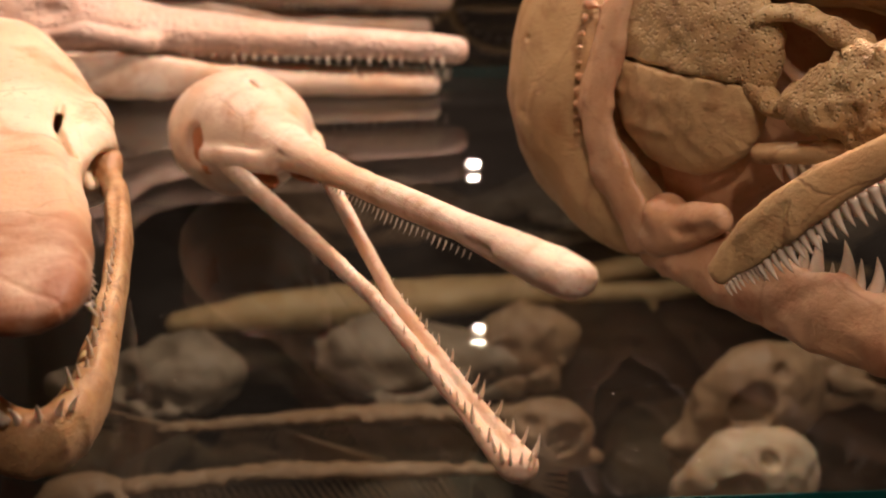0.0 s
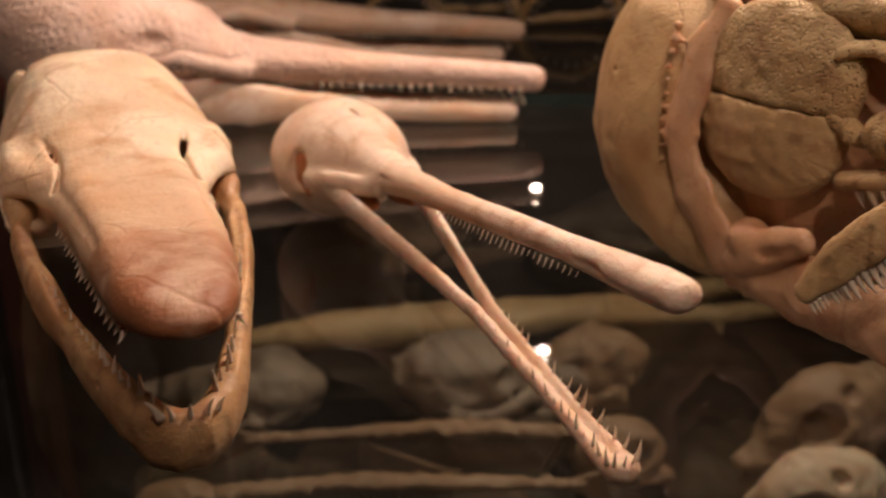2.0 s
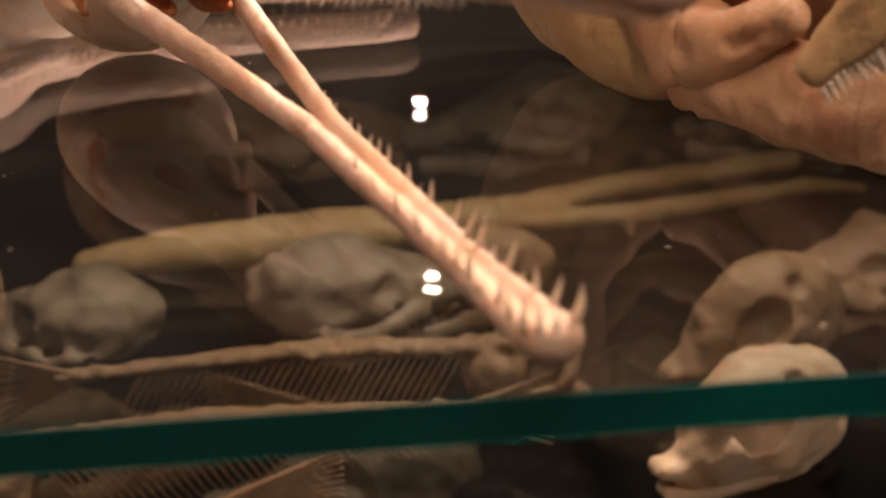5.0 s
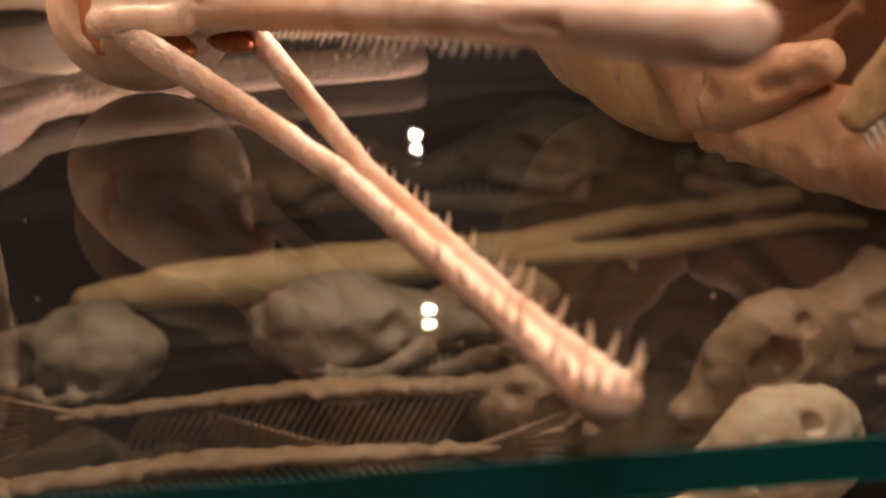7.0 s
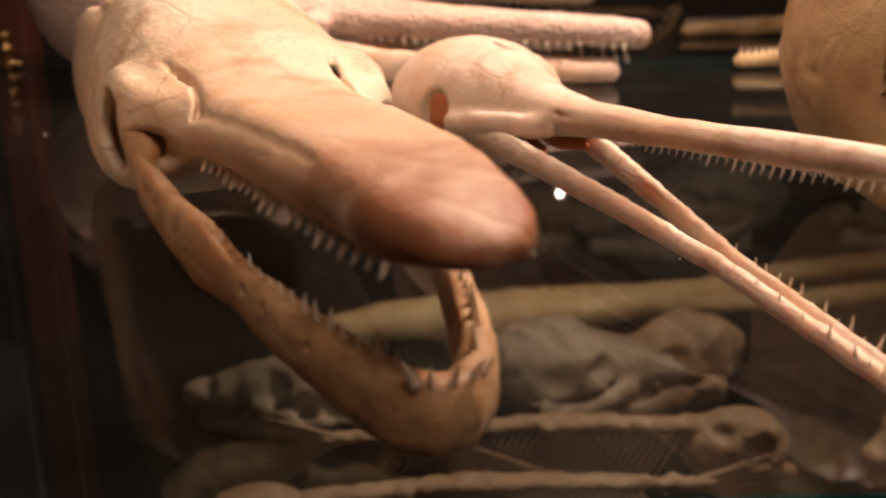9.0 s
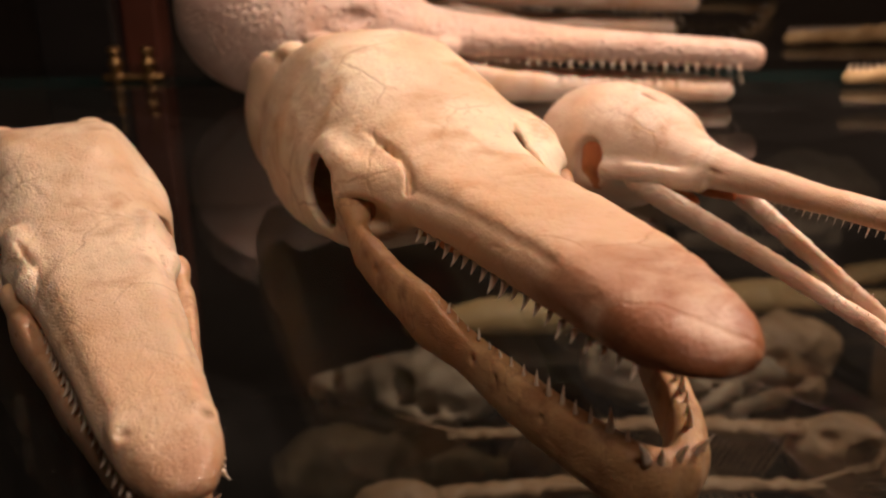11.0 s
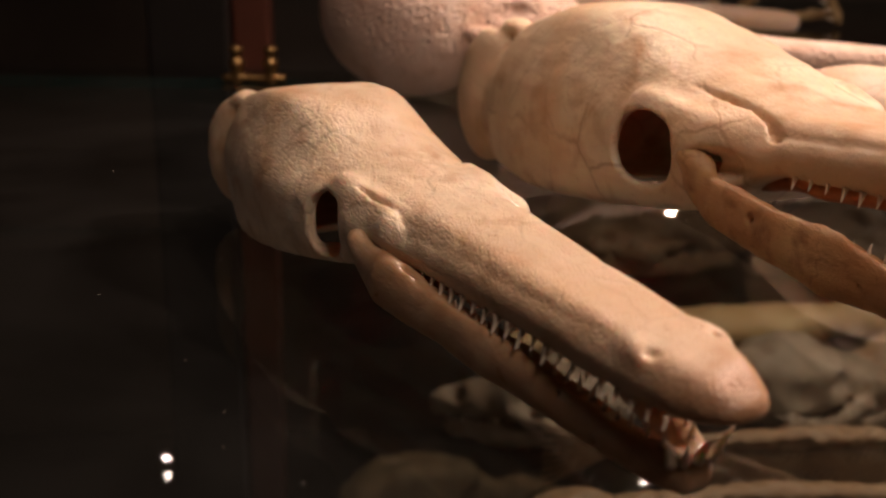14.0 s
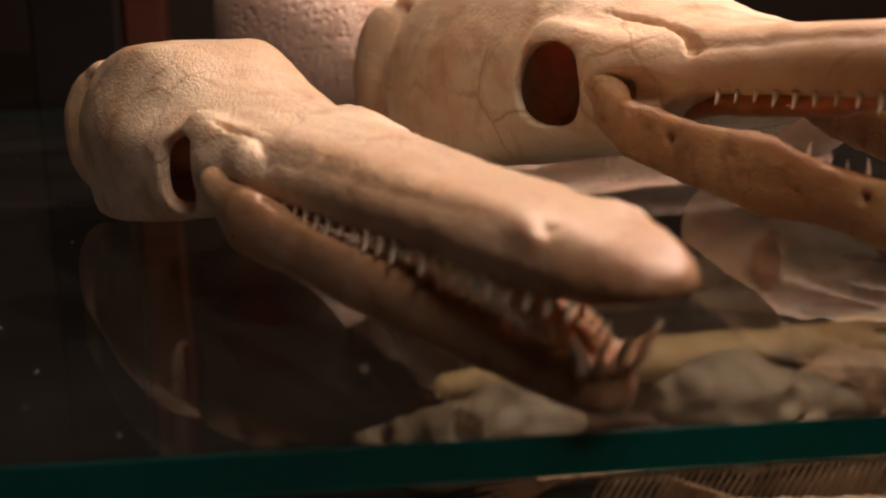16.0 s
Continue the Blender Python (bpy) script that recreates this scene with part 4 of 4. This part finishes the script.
def lance_skull():
    """Long flat snouted skull that forks into two thin prongs, lying along the lower shelf."""
    t = thing("lance_shaped_skull", pose(-0.20, 0.60, LOW, 0, 0, 6.5), "long flat yellowish skull forking into two thin prongs", "skull")
    s = Solid((-0.01, -0.06, -0.002), (0.68, 0.06, 0.06), 0.0035)
    s.tube([(0.01, 0, 0.010, 0.012, 0.010), (0.08, 0, 0.016, 0.020, 0.016), (0.22, 0, 0.018, 0.023, 0.018), (0.32, 0, 0.020, 0.018, 0.013)], k=0.006)
    s.tube([(0.31, 0.004, 0.020, 0.012, 0.010), (0.45, 0.018, 0.030, 0.012, 0.009), (0.60, 0.022, 0.038, 0.012, 0.008)], k=0.006)
    s.tube([(0.31, -0.006, 0.016, 0.010, 0.008), (0.45, -0.018, 0.018, 0.010, 0.008), (0.60, -0.012, 0.026, 0.008, 0.007), (0.65, -0.014, 0.020, 0.004, 0.004)], k=0.006)
    s.tube([(0.43, -0.02, 0.018, 0.006, 0.006), (0.435, -0.024, 0.002, 0.003, 0.003)], k=0.004)
    for y in (-0.008, 0.006):
        s.tube([(0.06, y, 0.033, 0.002, 0.002), (0.30, y, 0.034, 0.002, 0.002)], k=0.002, carve=True)
    s.rough(0.02, 0.0008, 81, 3)
    piece("skull_bone", s.mesh("skull_bone"), BONE_YELLOW, t)
    return t


lance_skull()


def small_fish_skull(place, turn, k, label, tone, seed):
    """Short deep fish skull with a large round eye socket, gape and a rear spine."""
    t = thing("small_fish_skull", pose(*place, 0, 0, turn), label, "fish skull", "small skulls on the lower shelf")
    q = lambda *r: tuple(v * k for v in r)
    s = Solid(q(-0.07, -0.035, -0.002), q(0.065, 0.035, 0.075), 0.0016 * max(1, k))
    s.ball(q(0, 0, 0.036), q(0.042, 0.022, 0.034))
    s.ball(q(0.026, 0, 0.024), q(0.026, 0.014, 0.018), (0, 20, 0), k=0.008)
    s.tube([q(0.020, 0, 0.026, 0.010, 0.006), q(0.054, 0, 0.020, 0.007, 0.005)], k=0.004)
    s.tube([q(-0.030, -0.014, 0.026, 0.004, 0.006), q(-0.055, -0.016, 0.018, 0.002, 0.003)], k=0.003)
    for y in (-1, 1):
        s.ball(q(0.016, y * 0.021, 0.044), q(0.0135, 0.017, 0.0130), (0, 0, 0), 0.002, True)
        s.ball(q(-0.002, y * 0.020, 0.060), q(0.006, 0.010, 0.005), (0, 0, 0), 0.002, True)
        s.tube([q(-0.006, y * 0.024, 0.050, 0.0012, 0.002), q(-0.004, y * 0.024, 0.012, 0.0012, 0.002)], k=0.002, carve=True)
    s.rough(0.014 * k, 0.0012 * k, seed, 3)
    piece("skull_bone", s.mesh("skull_bone"), tone, t)
    j = Solid(q(-0.01, -0.03, -0.002), q(0.065, 0.03, 0.03), 0.0015 * max(1, k))
    for y in (-1, 1):
        j.tube([q(0.004, y * 0.014, 0.014, 0.003, 0.005), q(0.030, y * 0.010, 0.006, 0.003, 0.0045), q(0.050, y * 0.003, 0.006, 0.003, 0.0035)], k=0.003)
    j.rough(0.01 * k, 0.0006, seed + 1)
    piece("lower_jaw", j.mesh("lower_jaw"), tone, t)
    return t


small_fish_skull((0.207, 0.292, LOW), 192, 1.12, "pale small fish skull with a round eye socket", BONE_CREAM, 83)
small_fish_skull((0.245, 0.385, LOW), 197, 1.25, "brownish fish skull standing behind a paler one", BONE_BROWN, 84)


def fish_skeleton():
    """Fish skeleton on its belly: round-eyed skull, backbone, curved ribs, tail fan."""
    t = thing("fish_skeleton", pose(-0.225, 0.298, LOW, 0, 0, 4), "brownish fish skeleton with many curved ribs", "skeleton", "fish skeletons on the lower shelf")
    s = Solid((-0.01, -0.03, -0.002), (0.09, 0.03, 0.065), 0.0016)
    s.ball((0.035, 0, 0.030), (0.034, 0.020, 0.026))
    s.tube([(0.0, 0, 0.012, 0.008, 0.006), (0.04, 0, 0.014, 0.014, 0.010)], k=0.004)
    for y in (-1, 1):
        s.ball((0.024, y * 0.018, 0.036), (0.012, 0.012, 0.011), (0, 0, 0), 0.002, True)
        s.ball((0.048, y * 0.018, 0.046), (0.007, 0.010, 0.006), (0, 0, 0), 0.002, True)
    s.rough(0.01, 0.0010, 85, 3)
    piece("skull_bone", s.mesh("skull_bone"), BONE_BROWN, t)
    s = Solid((0.05, -0.014, 0.0), (0.30, 0.014, 0.07), 0.0016)
    s.tube([(0.06, 0, 0.046, 0.008, 0.005), (0.15, 0, 0.050, 0.008, 0.0045), (0.29, 0, 0.040, 0.004, 0.003)], k=0.002)
    s.rough(0.008, 0.0008, 86, 2)
    piece("backbone", s.mesh("backbone"), BONE_BROWN, t)
    for y in (-1, 1):
        bm = bmesh.new()
        path = [Vector((0, y * 0.003, 0)), Vector((0.008, y * 0.007, -0.012)), Vector((0.018, y * 0.008, -0.028)), Vector((0.026, y * 0.005, -0.043))]
        prev = None
        for i, c in enumerate(path):
            r = 0.0010 - 0.00015 * i
            ringv = [bm.verts.new(c + Vector((r * math.cos(a), r * math.sin(a), 0))) for a in (2 * math.pi * k / 6 for k in range(6))]
            if prev:
                for k in range(6):
                    bm.faces.new((prev[k], prev[(k + 1) % 6], ringv[(k + 1) % 6], ringv[k]))
            prev = ringv
        me = bpy.data.meshes.new("rib")
        bm.to_mesh(me)
        bm.free()
        me.materials.append(BONE_BROWN)
        for i in range(36):
            r = new("rib", me)
            r.parent = t
            r.matrix_basis = pose(0.068 + 0.0050 * i, 0, 0.0465 - 0.0001 * i) @ Matrix.Diagonal((0.9 - 0.008 * i, 1, 1 - 0.012 * i, 1))
    for name, root, ends, box in (("tail_fan", (0.275, 0, 0.040), [(0.328, 0, 0.012 + 0.0055 * i) for i in range(9)], ((0.26, -0.01, 0.0), (0.34, 0.01, 0.065))),
                                  ("belly_fin", (0.145, -0.010, 0.005), [(0.215, -0.012, 0.004 + 0.004 * i) for i in range(8)], ((0.13, -0.02, -0.002), (0.23, 0.0, 0.04)))):
        s = Solid(*box, 0.0014)
        s.ball(root, (0.004, 0.003, 0.004))
        for e in ends:
            s.tube([(*root, 0.0018, 0.0018), (*e, 0.0010, 0.0010)], k=0.001)
        piece(name, s.mesh(name), BONE_BROWN, t)
    return t


tagged(copy_thing(fish_skeleton(), pose(0.13, 0.372, LOW, 0, 0, 179)), "brownish fish skeleton lying head to tail behind another")


def worn_skull(place, turn, k, label, tone, seed):
    """A weathered long skull: domed rear, cheek arches, eye sockets, flat snout with a lower jaw under it."""
    t = thing("weathered_skull", pose(*place, 0, 0, turn), label, "skull", "weathered skulls on the lower shelves")
    q = lambda *r: tuple(v * k for v in r)
    rng = random.Random(seed)
    s = Solid(q(-0.075, -0.06, -0.002), q(0.12, 0.06, 0.085), 0.0032)
    s.ball(q(-0.015, 0, 0.044), q(0.052, 0.038, 0.034))
    s.tube([q(0.02, 0, 0.044, 0.026, 0.022), q(0.07, 0, 0.034, 0.018, 0.015), q(0.105, 0, 0.026, 0.011, 0.010)], k=0.008, power=2.4)
    for y in (-1, 1):
        s.tube([q(-0.035, y * 0.034, 0.032, 0.005, 0.006), q(0.0, y * 0.050, 0.030, 0.005, 0.006), q(0.045, y * 0.028, 0.032, 0.005, 0.006)], k=0.004)
        s.ball(q(0.026, y * 0.030, 0.052), q(0.015, 0.013, 0.012), (0, 0, y * 15), 0.003, True)
        s.ball(q(-0.008, y * 0.042, 0.046), q(0.022, 0.008, 0.014), (0, 0, 0), 0.004, True)
    s.ball(q(0.092, 0, 0.036), q(0.012, 0.007, 0.006), (0, 0, 0), 0.002, True)
    s.rough(0.025 * k, 0.003 * k, seed, 4)
    piece("cranium", s.mesh("cranium"), tone, t)
    j = Solid(q(-0.04, -0.05, -0.002), q(0.115, 0.05, 0.04), 0.0032)
    for y in (-1, 1):
        j.tube([q(-0.025, y * 0.036, 0.020, 0.005, 0.014), q(0.04, y * 0.024, 0.009, 0.005, 0.009), q(0.095, y * 0.005, 0.008, 0.006, 0.008)], k=0.004)
    j.rough(0.02 * k, 0.0015, seed + 1, 2)
    jaw = piece("lower_jaw", j.mesh("lower_jaw"), tone, t)
    for y in (-1, 1):
        for i in range(8):
            tooth(jaw, q(0.035 + 0.007 * i, y * (0.025 - 0.0025 * i), 0.016), (0, y * 0.1, 1), k * 0.008 * rng.uniform(0.6, 1.1), 1.2, me=STOUT)
    return t


for x, y, z, a, k, words, tone, sd in (
        (-0.17, 0.46, LOW, 170, 0.85, "greyed weathered skull with toothed jaw", BONE_GREY, 101),
        (0.00, 0.47, LOW, 10, 0.95, "dull grey weathered skull lying on glass", BONE_GREY, 103),
        (0.09, 0.50, LOW, 200, 0.80, "brownish weathered skull lying on glass", BONE_BROWN, 105),
        (0.36, 0.47, LOW, 190, 0.90, "brown weathered skull near the shelf end", BONE_BROWN, 107),
        (0.20, 0.82, LOW, 185, 1.2, "large greyed skull at the shelf rear", BONE_GREY, 111),
        (-0.05, 0.82, LOW, 5, 1.2, "large browned skull at the shelf rear", BONE_BROWN, 113),
        (0.45, 0.78, LOW, 160, 1.1, "greyed skull at the shelf rear corner", BONE_GREY, 115),
        (-0.25, 0.70, -0.5, 15, 1.4, "dim brown skull on the bottom shelf", BONE_BROWN, 117),
        (0.02, 0.62, -0.5, 190, 1.4, "dim grey skull on the bottom shelf", BONE_GREY, 119),
        (0.30, 0.70, -0.5, 30, 1.5, "dim brown broad skull on the bottom shelf", BONE_BROWN, 121)):
    worn_skull((x, y, z), a, k, words, tone, sd)
